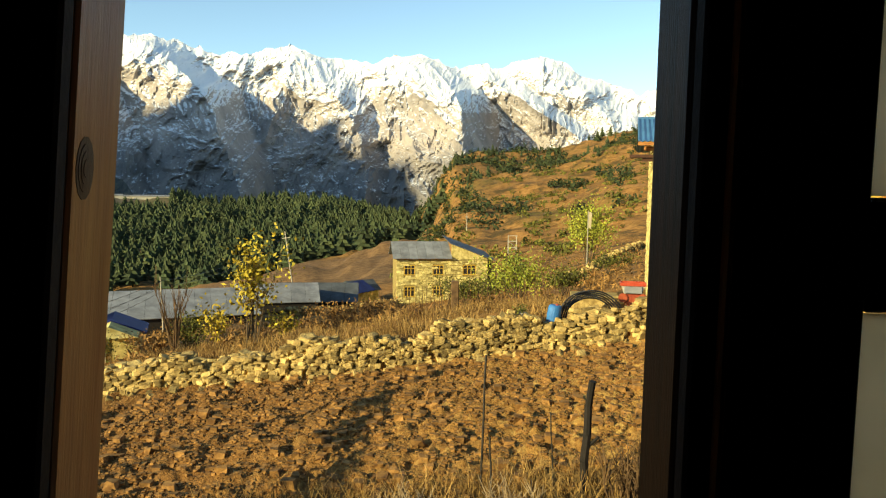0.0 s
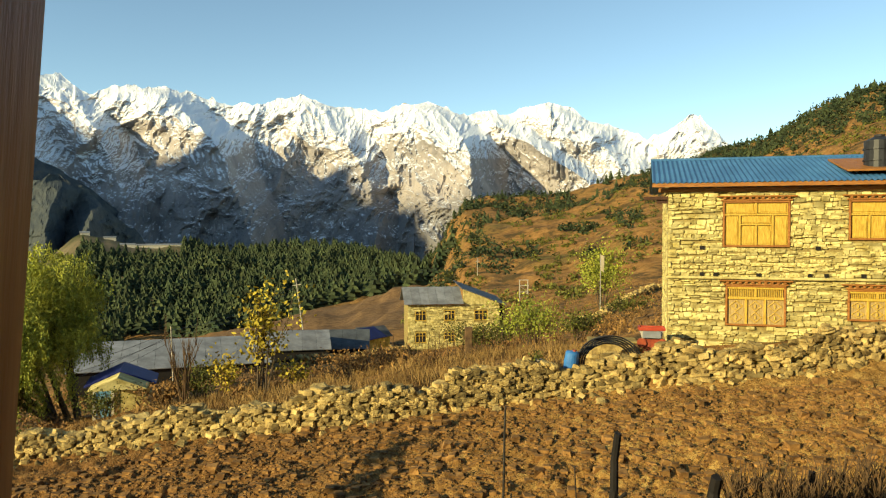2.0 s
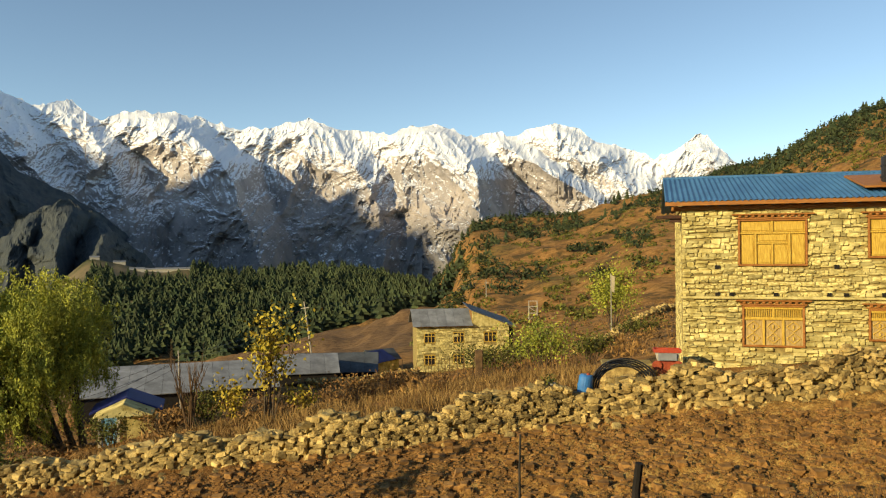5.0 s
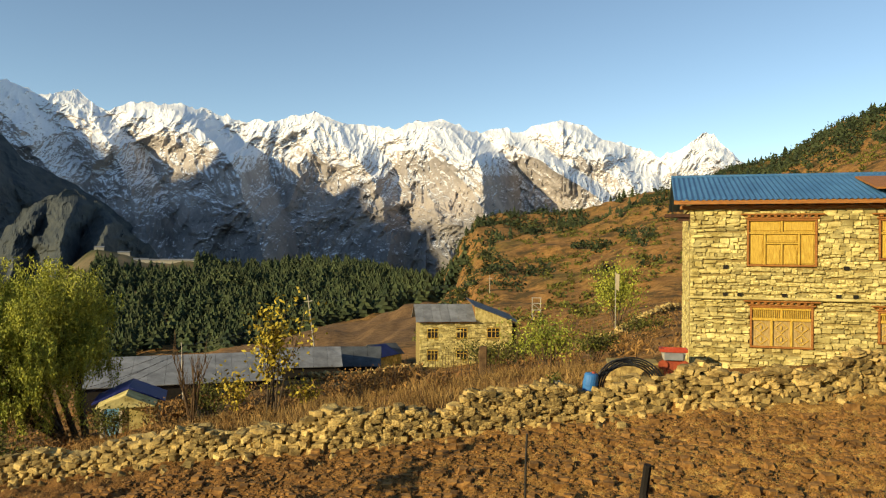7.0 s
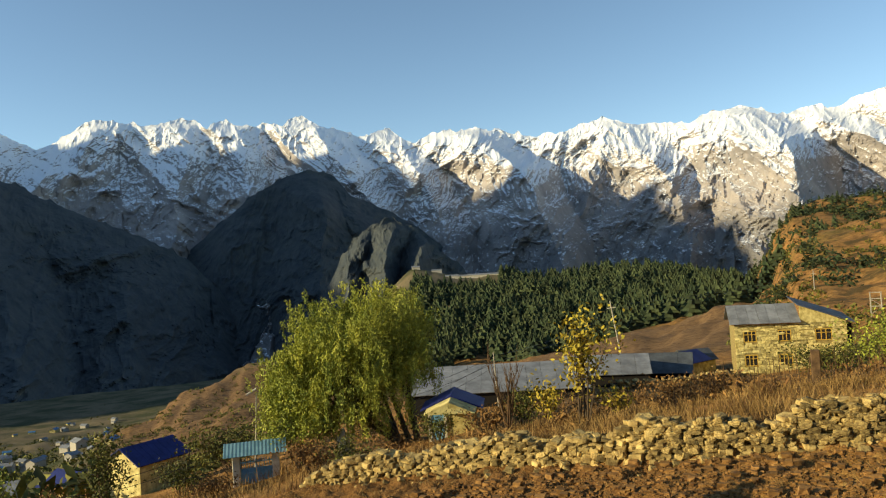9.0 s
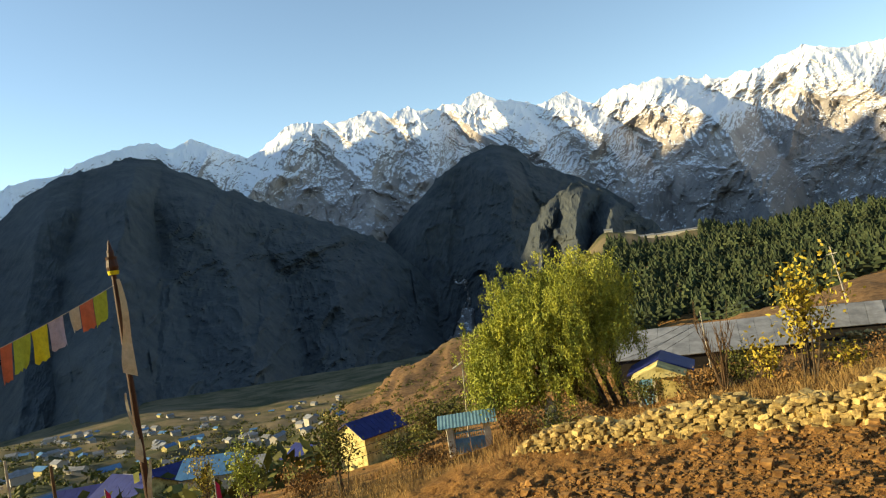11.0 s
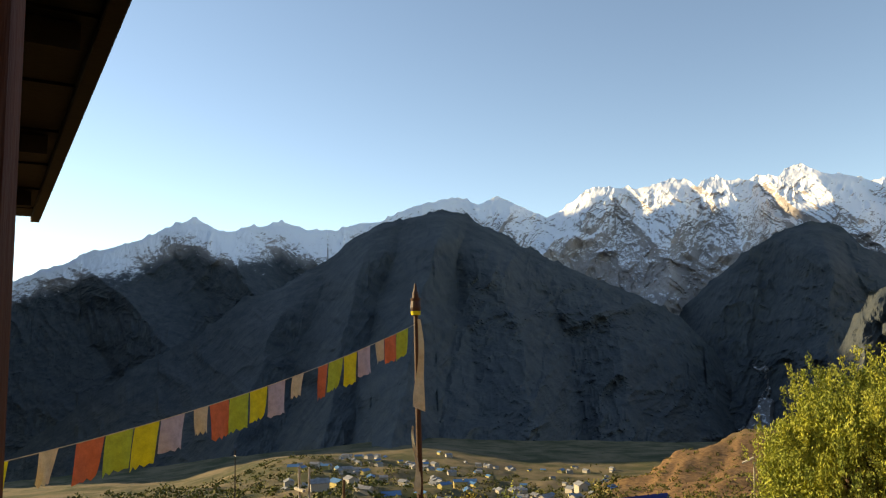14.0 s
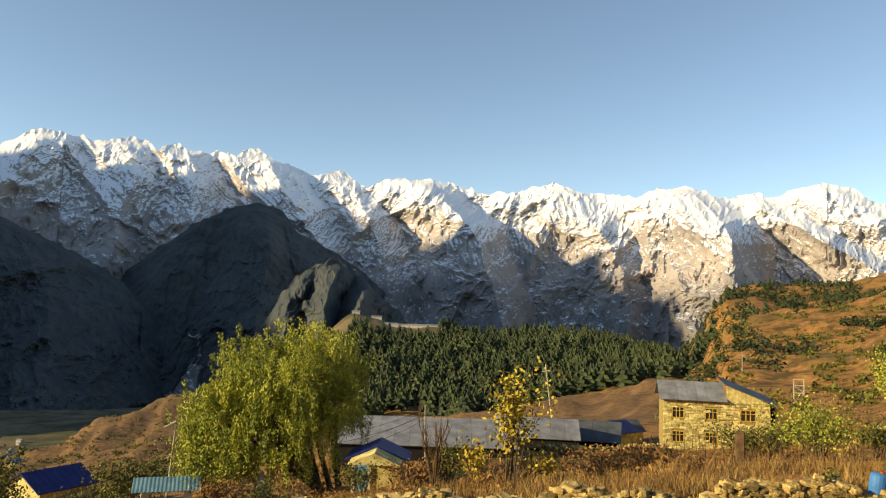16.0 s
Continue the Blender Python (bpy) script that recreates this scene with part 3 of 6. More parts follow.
# ---- more materials ----
M_PINE = simple("pine_needles", (0.020, 0.035, 0.015), (0.060, 0.074, 0.028), 0.08, 0.9, bump=0, vary=0.45, island=True)
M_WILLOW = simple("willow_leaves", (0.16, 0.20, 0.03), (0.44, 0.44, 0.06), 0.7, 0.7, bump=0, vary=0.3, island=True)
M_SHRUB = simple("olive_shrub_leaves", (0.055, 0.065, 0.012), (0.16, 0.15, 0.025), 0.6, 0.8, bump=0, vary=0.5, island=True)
M_YELLOW = simple("yellow_autumn_leaves", (0.28, 0.20, 0.02), (0.46, 0.37, 0.045), 0.9, 0.7, bump=0, vary=0.4, island=True)
M_STRAW = simple("dry_straw_stalks", (0.16, 0.092, 0.03), (0.35, 0.22, 0.078), 0.9, 0.9, bump=0, vary=0.45, island=True)
M_BARK = simple("grey_brown_bark", (0.05, 0.035, 0.022), (0.14, 0.10, 0.06), 7, 0.9, bump=0.6)
M_TWIG = simple("dead_brown_twigs", (0.06, 0.035, 0.018), (0.16, 0.095, 0.045), 4, 0.9, bump=0)
M_POLE = simple("weathered_grey_pole", (0.28, 0.25, 0.20), (0.46, 0.42, 0.34), 6, 0.8)
M_IRON = simple("dark_iron", (0.02, 0.018, 0.016), (0.05, 0.045, 0.04), 8, 0.6, 0.4)
M_CABLE = simple("black_cable", (0.012, 0.012, 0.013), (0.03, 0.03, 0.032), 8, 0.5)
M_BARREL = simple("blue_plastic_barrel", (0.03, 0.14, 0.38), (0.05, 0.20, 0.48), 4, 0.45, bump=0)
M_RED = simple("rusty_red_paint", (0.22, 0.035, 0.018), (0.38, 0.08, 0.03), 6, 0.6)
M_CLOTH = {c: simple(c + "_cotton", tuple(v * 0.75 for v in rgb), rgb, 9, 0.9, bump=0.2)
           for c, rgb in (("red", (0.62, 0.16, 0.07)), ("green", (0.42, 0.50, 0.05)), ("yellow", (0.70, 0.62, 0.03)),
                          ("lilac", (0.46, 0.40, 0.44)), ("cream", (0.62, 0.52, 0.34)), ("pink", (0.60, 0.03, 0.10)))}
M_GLASS = simple("dark_window_glass", (0.015, 0.016, 0.018), (0.03, 0.03, 0.032), 3, 0.15, bump=0, spec=0.6)
M_PLASTIC = simple("black_plastic_tank", (0.015, 0.015, 0.016), (0.03, 0.03, 0.032), 4, 0.45, bump=0)
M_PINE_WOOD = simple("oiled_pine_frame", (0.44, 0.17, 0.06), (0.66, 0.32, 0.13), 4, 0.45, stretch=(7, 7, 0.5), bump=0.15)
def frosted():
    m, t, b = material("cream_translucent_glass", 0.6)
    thin = t.nodes.new("ShaderNodeBsdfTranslucent")
    v = coords(t)
    t.links.new(ramp(t, speckle(t, v, 3.0), [(0.3, (0.72, 0.64, 0.46)), (0.7, (0.86, 0.80, 0.64))]), thin.inputs["Color"])
    t.links.new(thin.outputs[0], t.nodes["Material Output"].inputs["Surface"])
    return m


M_FROSTED = frosted()
M_CASEMENT = simple("red_brown_varnish", (0.07, 0.022, 0.010), (0.14, 0.045, 0.018), 5, 0.55, stretch=(9, 9, 0.6), bump=0.2)
M_DEAD = simple("bleached_dead_stalks", (0.20, 0.14, 0.08), (0.40, 0.30, 0.18), 4, 0.9, bump=0)
M_RUST = simple("rusty_dry_scrub", (0.14, 0.07, 0.025), (0.34, 0.19, 0.06), 0.6, 0.9, bump=0, vary=0.5, island=True)
M_MACHINE_RIM = simple("red_machine_paint", (0.35, 0.04, 0.02), (0.5, 0.08, 0.04), 9, 0.5)
M_CLOD = simple("soil_clod", (0.14, 0.066, 0.021), (0.34, 0.18, 0.056), 6, 0.95, bump=0.3, vary=0.3, island=True)
rng = random.Random(7)


def patchy(x, y, seed):
    """Smooth noise at one place."""
    return noise.noise(Vector((x, y, seed * 3.7)))


# ---- own house: wall with the window, room behind it, eaves ----
HOUSE = pose(0, 0.42, 0, 0, 0, 3.7)     # outer face of the wall is local y = 0


def own_house():
    wall = thing("wall_window", HOUSE, "dark timber upper wall with an open window", "wall", kind="structure")
    L, Rr, B, T = -0.313, 0.33, -0.75, 0.78    # the opening
    s = Shape()
    for lo, hi in (((-7.2, -0.30, -5.6), (L - 0.07, 0, 1.15)), ((Rr + 0.07, -0.16, -5.6), (0.46, 0, 1.15)), ((0.46, -0.30, -5.6), (1.25, 0, -0.95)), ((0.46, -0.30, 1.0), (1.25, 0, 1.15)), ((1.25, -0.30, -5.6), (4.2, 0, 1.15)),
                   ((L - 0.07, -0.30, -5.6), (Rr + 0.07, 0, B - 0.06)), ((L - 0.07, -0.30, T + 0.06), (Rr + 0.07, 0, 1.15))):
        s.box(lo, hi)
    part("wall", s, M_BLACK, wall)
    room = thing("wall_room", HOUSE, "room behind the window, its darkness put into near-black walls", "room", kind="structure")
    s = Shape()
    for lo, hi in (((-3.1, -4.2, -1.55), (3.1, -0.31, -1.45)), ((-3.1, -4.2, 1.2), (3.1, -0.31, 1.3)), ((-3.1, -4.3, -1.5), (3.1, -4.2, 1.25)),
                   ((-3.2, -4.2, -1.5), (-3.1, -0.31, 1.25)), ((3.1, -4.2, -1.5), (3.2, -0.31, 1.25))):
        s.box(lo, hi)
    # the room's lack of light is put into its wall colour
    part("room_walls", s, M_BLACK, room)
    win = thing("window_1", HOUSE, "open wooden window with an oiled knotty pine frame", "window", kind="structure")
    lean = pose(0, 0, 0, 0, 0.4, 0)
    tilt = pose(0, 0, 0, 0, 4.6, 0)
    part("jamb", Shape().box((L - 0.06, -0.182, B - 0.1), (L, -0.06, T + 0.1), bevel=0.004), M_PINE_WOOD, win, m=tilt)
    # casings share the near-black that stands for the dark interior side
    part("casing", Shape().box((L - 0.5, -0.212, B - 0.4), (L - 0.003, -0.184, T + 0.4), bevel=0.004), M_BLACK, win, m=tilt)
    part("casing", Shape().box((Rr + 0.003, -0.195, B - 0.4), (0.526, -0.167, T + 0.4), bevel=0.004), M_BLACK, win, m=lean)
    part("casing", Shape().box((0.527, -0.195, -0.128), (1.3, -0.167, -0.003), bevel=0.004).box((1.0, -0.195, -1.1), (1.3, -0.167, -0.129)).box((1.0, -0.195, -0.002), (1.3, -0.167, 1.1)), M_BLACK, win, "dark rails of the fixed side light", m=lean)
    for z0, z1 in ((-1.1, -0.13), (-0.001, 1.1)):
        part("pane", Shape().box((0.528, -0.186, z0), (0.998, -0.182, z1)), M_FROSTED, win, "cream translucent side light", m=lean)
    # right jamb and lintel are coloured darker than the left jamb
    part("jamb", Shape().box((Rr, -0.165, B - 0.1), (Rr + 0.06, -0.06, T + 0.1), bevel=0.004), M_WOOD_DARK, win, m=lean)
    part("sill", Shape().box((L - 0.06, -0.12, B - 0.06), (Rr + 0.06, 0.06, B), bevel=0.008), M_PINE_WOOD, win)
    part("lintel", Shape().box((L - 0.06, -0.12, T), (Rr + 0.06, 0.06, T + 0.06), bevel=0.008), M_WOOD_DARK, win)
    knot = Shape()
    for k in range(4):
        n = 14
        ry, rz = 0.022 - 0.005 * k, 0.034 - 0.008 * k
        x = L + 0.0006 + 0.0006 * k
        vs = [(x, -0.15 + ry * math.cos(6.2832 * i / n), -0.012 + rz * math.sin(6.2832 * i / n)) for i in range(n)]
        knot.add(vs + [(v[0] - 0.002, v[1], v[2]) for v in vs], [tuple(range(n))] + [(i, (i + 1) % n, n + (i + 1) % n, n + i) for i in range(n)])
    part("knot", knot, M_WOOD_DARK, win, "dark oval knot in the pine", m=tilt)
    # casements: one folded back inside, one opened outwards
    part("stile", Shape().box((Rr + 0.03, -0.210, B), (Rr + 0.04, -0.197, T), bevel=0.003), M_PINE_WOOD, win, "thin pale edge of the folded casement", m=lean)
    part("casement", Shape().box((-0.70, 0.03, B), (-0.66, 0.259, T), bevel=0.006), M_CASEMENT, win, "red-brown casement opened outwards")
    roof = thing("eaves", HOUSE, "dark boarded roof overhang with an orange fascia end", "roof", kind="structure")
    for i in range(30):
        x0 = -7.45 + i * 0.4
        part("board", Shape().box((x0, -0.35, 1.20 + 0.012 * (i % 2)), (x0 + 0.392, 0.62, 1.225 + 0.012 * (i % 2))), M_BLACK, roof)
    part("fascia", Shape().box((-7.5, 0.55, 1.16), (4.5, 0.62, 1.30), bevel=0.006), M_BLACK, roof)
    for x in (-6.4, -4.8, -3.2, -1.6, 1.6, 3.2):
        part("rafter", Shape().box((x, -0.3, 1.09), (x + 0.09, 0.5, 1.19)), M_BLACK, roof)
    part("end_board", Shape().box((-7.56, -0.1, 1.02), (-7.5, 0.40, 1.16), bevel=0.006), M_WOOD_RED, roof, "sunlit orange end board")
    top = Shape()
    for i in range(48):
        x0 = -7.6 + i * 0.255
        top.slab(((x0, 0.66, 1.33), (x0 + 0.25, 0.66, 1.345), (x0 + 0.25, -9.5, 1.6), (x0, -9.5, 1.585)), 0.012)
    part("roof_sheets", top, M_DARK_ROOF, roof)
    web = Shape()
    for k in range(26):
        a = Vector((-1.2 - rng.random() * 1.2, 0.05 + 0.1 * rng.random(), 0.75 + rng.random() * 0.4))
        b = a + Vector((rng.uniform(-0.5, 0.5), rng.uniform(0.05, 0.4), rng.uniform(0.0, 0.4)))
        mid = (a + b) / 2 - Vector((0, 0, 0.05))
        web.line((a, mid, Vector((b.x, b.y, min(b.z, 1.19)))), 0.0012, 0.0012, 4)
    tagged(part("cobweb", web, M_CLOTH["cream"], None, m=HOUSE), "dusty grey cobweb hanging under the dark eaves", "cobweb", kind="stuff")
    body = thing("wall_house", HOUSE, "plain outer walls of the viewer's own house", "wall", kind="structure")
    part("wall", Shape().box((-7.2, -9.5, -6.5), (-6.9, -0.31, 1.15)).box((3.9, -9.5, -6.5), (4.2, -0.31, 1.15)).box((-7.2, -9.8, -6.5), (4.2, -9.5, 1.15)), M_STONE, body)


own_house()


# ---- stones ----
def stone_mesh(name, sx, sy, sz, seed, mat):
    """An uneven block about one unit of the given size, 44 triangles."""
    r = random.Random(seed)
    s = Shape().box((-0.5, -0.5, -0.5), (0.5, 0.5, 0.5), bevel=0.13)
    pts = []
    for x, y, z in s.v:
        k = 1 + r.uniform(-0.24, 0.2)
        pts.append(((x * k + 0.12 * z * r.uniform(-1, 1)) * sx, y * (1 + r.uniform(-0.15, 0.15)) * sy, (z * (1 + r.uniform(-0.2, 0.2)) + 0.2 * x * r.uniform(-1, 1)) * sz))
    s.v = pts
    return s


def dry_wall():
    """The rubble field wall: courses of uneven stones, two faces deep."""
    wall = thing("stone_wall", pose(0, 0, 0), "rough dry-stacked rubble stone wall along the field edge", "stone wall")
    kinds = [stone_mesh("stone", 1, 1, 1, 100 + k, M_RUBBLE).data("stone", M_RUBBLE) for k in range(12)]
    shapes = [stone_mesh("stone", 1, 1, 1, 100 + k, M_RUBBLE) for k in range(12)]
    rest, core = Shape(), Shape()
    singles = 0
    r = random.Random(21)
    x = -14.8
    while x < 16.0:
        base = float(field_level(x, 0)) - 0.05
        h = 0.92 + 0.16 * math.sin(x * 1.3) + 0.12 * math.sin(x * 3.1 + 1) - 0.05 * max(0, min(1, (x - 7) / 3))
        h *= min(1, max(0.25, (x + 15.2) / 2.2)) * (0.74 + 0.26 * max(0, min(1, (x + 8) / 6)))
        y = float(wall_line(x))
        core.box((x - 0.05, y + 0.10, base - 0.3), (x + 0.35, y + 0.55, base + h * 0.86))
        z = base
        while z < base + h:
            sz = r.uniform(0.06, 0.16) * (1.25 if z < base + 0.15 else 1)
            sx, sy = r.uniform(0.12, 0.36), r.uniform(0.2, 0.36)
            lean = 0.12 * (z - base)
            m = pose(x + r.uniform(-0.16, 0.16), y + lean + r.uniform(-0.07, 0.05), z + sz * 0.5, r.uniform(-10, 10), r.uniform(-16, 16), r.uniform(-25, 25)) @ Matrix.Diagonal((sx, sy, sz * 1.12, 1))
            k = r.randrange(12)
            if -3.4 < x < 7.5 and z > base + 0.1 and singles < 300:
                part("stone", kinds[k], M_RUBBLE, wall, m=m)
                singles += 1
            else:
                rest.add([m @ Vector(p) for p in shapes[k].v], shapes[k].f)
            z += sz * 0.93
        # cap and back stones
        for q in range(2):
            sx = r.uniform(0.15, 0.4)
            m = pose(x + r.uniform(-0.15, 0.15), y + 0.2 + 0.2 * q + r.uniform(-0.05, 0.1), base + h + r.uniform(-0.06, 0.08), r.uniform(-20, 20), r.uniform(-20, 20), r.uniform(0, 90)) @ Matrix.Diagonal((sx, sx * 0.8, r.uniform(0.07, 0.16), 1))
            k = r.randrange(12)
            rest.add([m @ Vector(p) for p in shapes[k].v], shapes[k].f)
        x += r.uniform(0.12, 0.2)
    # tumbled stones at the foot and in the field
    for k in range(90):
        xx = r.uniform(-14, 15)
        sx = r.uniform(0.08, 0.28)
        yy = float(wall_line(xx)) - abs(r.gauss(0, 0.4)) - 0.15
        m = pose(xx, yy, ground_at(xx, yy) + sx * 0.12, r.uniform(0, 40), r.uniform(0, 40), r.uniform(0, 90)) @ Matrix.Diagonal((sx, sx * 0.8, sx * 0.6, 1))
        q = r.randrange(12)
        rest.add([m @ Vector(p) for p in shapes[q].v], shapes[q].f)
    tagged(part("stones", rest, M_RUBBLE_STUFF, wall), kind="stuff")
    part("core", core, M_MORTAR, wall, "earth and small stones inside the wall")


def clad(s_list, width, height, holes, r, depth=0.03, sx=(0.10, 0.40), sz=(0.045, 0.12)):
    """Thin flat stones laid in wavering courses on the face y = 0, leaving out the holes (x0, z0, x1, z1)."""
    z, row = -0.06, 0
    while z < height - 0.02:
        h = r.uniform(*sz)
        x = -r.uniform(0, 0.3)
        ph = r.uniform(0, 6)
        while x < width:
            w = r.uniform(*sx) * (0.6 if r.random() < 0.25 else 1)
            lo, hi = max(0.0, x + 0.006), min(width, x + w - 0.006)
            wave = 0.045 * math.sin(x * 1.3 + ph) + r.uniform(-0.028, 0.028)
            zz0, zz1 = max(0.0, z + wave + 0.004), min(height, z + wave + h * r.uniform(0.8, 1.45))
            for a, b, c, d in holes:
                if zz1 > b and zz0 < d:
                    if lo < a < hi and hi - a < a - lo + 0.5:
                        hi = min(hi, a)
                    elif lo < c < hi:
                        lo = max(lo, c)
                    elif lo >= a and hi <= c:
                        hi = lo
            if hi - lo > 0.04 and zz1 - zz0 > 0.02:
                s_list.append((lo, -r.uniform(0.2, 1.0) * depth, zz0, hi, 0.08, zz1))
            x += w
        z += h
        row += 1


def lay(stones, parent, m, singles, nearest):
    """Place the stones: the first lot as objects of their own, the rest as one mesh."""
    stones = sorted(stones, key=nearest)
    r = random.Random(77)
    shapes = []
    for k in range(10):
        q = Shape().box((-0.5, -0.5, -0.5), (0.5, 0.5, 0.5), bevel=0.13)
        q.v = [(x + r.uniform(-0.05, 0.05), y * 1.0 + (r.uniform(-0.2, 0.1) if y < 0 else 0), z + r.uniform(-0.09, 0.09)) for x, y, z in q.v]
        shapes.append(q)
    unit = [q.data("stone", M_STONE) for q in shapes]
    rest = Shape()
    for i, (x0, y0, z0, x1, y1, z1) in enumerate(stones):
        k = r.randrange(10)
        mm = m @ pose((x0 + x1) / 2, (y0 + y1) / 2, (z0 + z1) / 2, 0, r.uniform(-2.5, 2.5), 0) @ Matrix.Diagonal((x1 - x0, y1 - y0, z1 - z0, 1))
        if i < singles:
            part("stone", unit[k], M_STONE, parent, m=mm)
        else:
            rest.add([mm @ Vector(p) for p in shapes[k].v], shapes[k].f)
    tagged(part("stone_cladding", rest, M_STONE_STUFF, parent), kind="stuff")


def wooden_window(parent, x, z, w, h, panels, carved=False):
    """A carved Himalayan window in local house coordinates, face at y = 0: plain shutters, or carved leaves under a lattice."""
    win = part("window", Shape().box((x + 0.05, 0.06, z + 0.05), (x + w - 0.05, 0.1, z + h - 0.05)), M_WOOD_RED, parent, "carved yellow wooden window")
    t = 0.06
    for lo, hi in (((x, -0.05, z), (x + w, 0.1, z + t)), ((x, -0.05, z + h - t), (x + w, 0.1, z + h)),
                   ((x, -0.05, z + t), (x + t, 0.1, z + h - t)), ((x + w - t, -0.05, z + t), (x + w, 0.1, z + h - t))):
        part("frame_bar", Shape().box(lo, hi, bevel=0.012), M_WOOD_RED, win)
    part("lintel", Shape().box((x - 0.06, -0.08, z + h), (x + w + 0.06, 0.08, z + h + 0.05), bevel=0.01).box((x - 0.18, -0.14, z + h + 0.115), (x + w + 0.18, 0.08, z + h + 0.16), bevel=0.012), M_WOOD_RED, win)
    n = int(w / 0.17)
    for i in range(n):
        xx = x - 0.04 + (w + 0.08) * (i + 0.5) / n
        part("dentil", Shape().box((xx - 0.045, -0.12, z + h + 0.052), (xx + 0.045, 0.06, z + h + 0.113), bevel=0.012), M_WOOD_RED, win)
    a, b, c, d = x + t, x + w - t, z + t, z + h - t

    def bar(x0, z0, x1, z1, y=-0.03):
        part("rail", Shape().box((x0, y, z0), (x1, 0.05, z1), bevel=0.008), M_WOOD, win)

    def panel(x0, z0, x1, z1, arch=False):
        """A sunk board with a raised field, its head rounded where asked."""
        s = Shape().box((x0, 0.02, z0), (x1, 0.055, z1))
        m, q = min(0.035, (x1 - x0) * 0.2), (x1 - x0) / 2
        if arch:
            ring = [(x0 + m, z0 + m), (x1 - m, z0 + m)] + [((x0 + x1) / 2 + (q - m) * math.cos(math.pi * k / 8), z1 - m - q * 0.7 + q * 0.7 * math.sin(math.pi * k / 8)) for k in range(9)]
            k = len(ring)
            s.add([(px, -0.002, pz) for px, pz in ring] + [(px, 0.02, pz) for px, pz in ring],
                  [tuple(range(k))] + [(i, k + i, k + (i + 1) % k, (i + 1) % k) for i in range(k)])
        else:
            s.box((x0 + m, 0.0, z0 + m), (x1 - m, 0.03, z1 - m), bevel=0.012)
        part("panel", s, M_WOOD, win)

    if carved:
        up = c + (d - c) * 0.70
        bar(a, up - 0.04, b, up + 0.04)
        bar(a, d - 0.06, b, d)
        mid = (a + b) / 2
        bar(mid - 0.04, up + 0.04, mid + 0.04, d - 0.06)
        part("lattice_board", Shape().box((a, 0.035, up + 0.04), (b, 0.055, d - 0.06)), M_WOOD_GREY, win)
        k = int(w / 0.055)
        for i in range(1, k):
            xx = a + (b - a) * i / k
            if abs(xx - mid) > 0.06:
                part("spindle", Shape().box((xx - 0.012, -0.01, up + 0.04), (xx + 0.012, 0.034, d - 0.06)), M_WOOD, win)
        tw = (b - a) / panels
        for i in range(panels):
            x0, x1 = a + i * tw + (0.035 if i else 0), a + (i + 1) * tw - (0.035 if i < panels - 1 else 0)
            if i:
                bar(a + i * tw - 0.035, c, a + i * tw + 0.035, up - 0.04)
            leaf = part("shutter", Shape().box((x0, 0.02, c), (x1, 0.055, up - 0.04)), M_WOOD_GREY, win, "pale carved shutter leaf")
            cx, hh, ww = (x0 + x1) / 2, (up - 0.04 - c), (x1 - x0) * 0.38
            for zz in (0.27, 0.73):
                cz = c + hh * zz
                top, low, left, right = (cx, 0.008, cz + hh * 0.21), (cx, 0.008, cz - hh * 0.21), (cx - ww, 0.008, cz), (cx + ww, 0.008, cz)
                for p0, p1 in ((top, left), (left, low), (low, right), (right, top)):
                    part("carving", Shape().rod(p0, p1, 0.014, 0.014, 5), M_WOOD, leaf)
                part("carving", Shape().rod((cx, 0.002, cz - 0.05), (cx, 0.002, cz + 0.05), 0.026, 0.026, 6), M_WOOD, leaf)
    elif panels == 4:
        up, mid, low = c + (d - c) * 0.72, (a + b) / 2, c + (d - c) * 0.48
        q = (b - a) * 0.24
        bar(a, up - 0.03, b, up + 0.03)
        bar(mid - 0.03, up + 0.03, mid + 0.03, d)
        panel(a + 0.01, up + 0.04, mid - 0.04, d - 0.01)
        panel(mid + 0.04, up + 0.04, b - 0.01, d - 0.01)
        bar(a + q - 0.03, c, a + q + 0.03, up - 0.03)
        bar(b - q - 0.03, c, b - q + 0.03, up - 0.03)
        bar(a + q + 0.03, low - 0.02, b - q - 0.03, low + 0.03)
        bar(mid - 0.025, c, mid + 0.025, low - 0.02)
        panel(a + 0.01, c + 0.01, a + q - 0.04, up - 0.04, True)
        panel(b - q + 0.04, c + 0.01, b - 0.01, up - 0.04, True)
        panel(a + q + 0.04, low + 0.04, b - q - 0.04, up - 0.04)
        panel(a + q + 0.04, c + 0.01, mid - 0.03, low - 0.03, True)
        panel(mid + 0.03, c + 0.01, b - q - 0.04, low - 0.03, True)
    else:
        up = c + (d - c) * 0.66
        bar(a, up - 0.03, b, up + 0.03)
        panel(a + 0.01, up + 0.04, b - 0.01, d - 0.01)
        tw = (b - a) / panels
        for i in range(panels):
            if i:
                bar(a + i * tw - 0.03, c, a + i * tw + 0.03, up - 0.03)
            panel(a + i * tw + 0.045, c + 0.01, a + (i + 1) * tw - 0.045, up - 0.04, True)


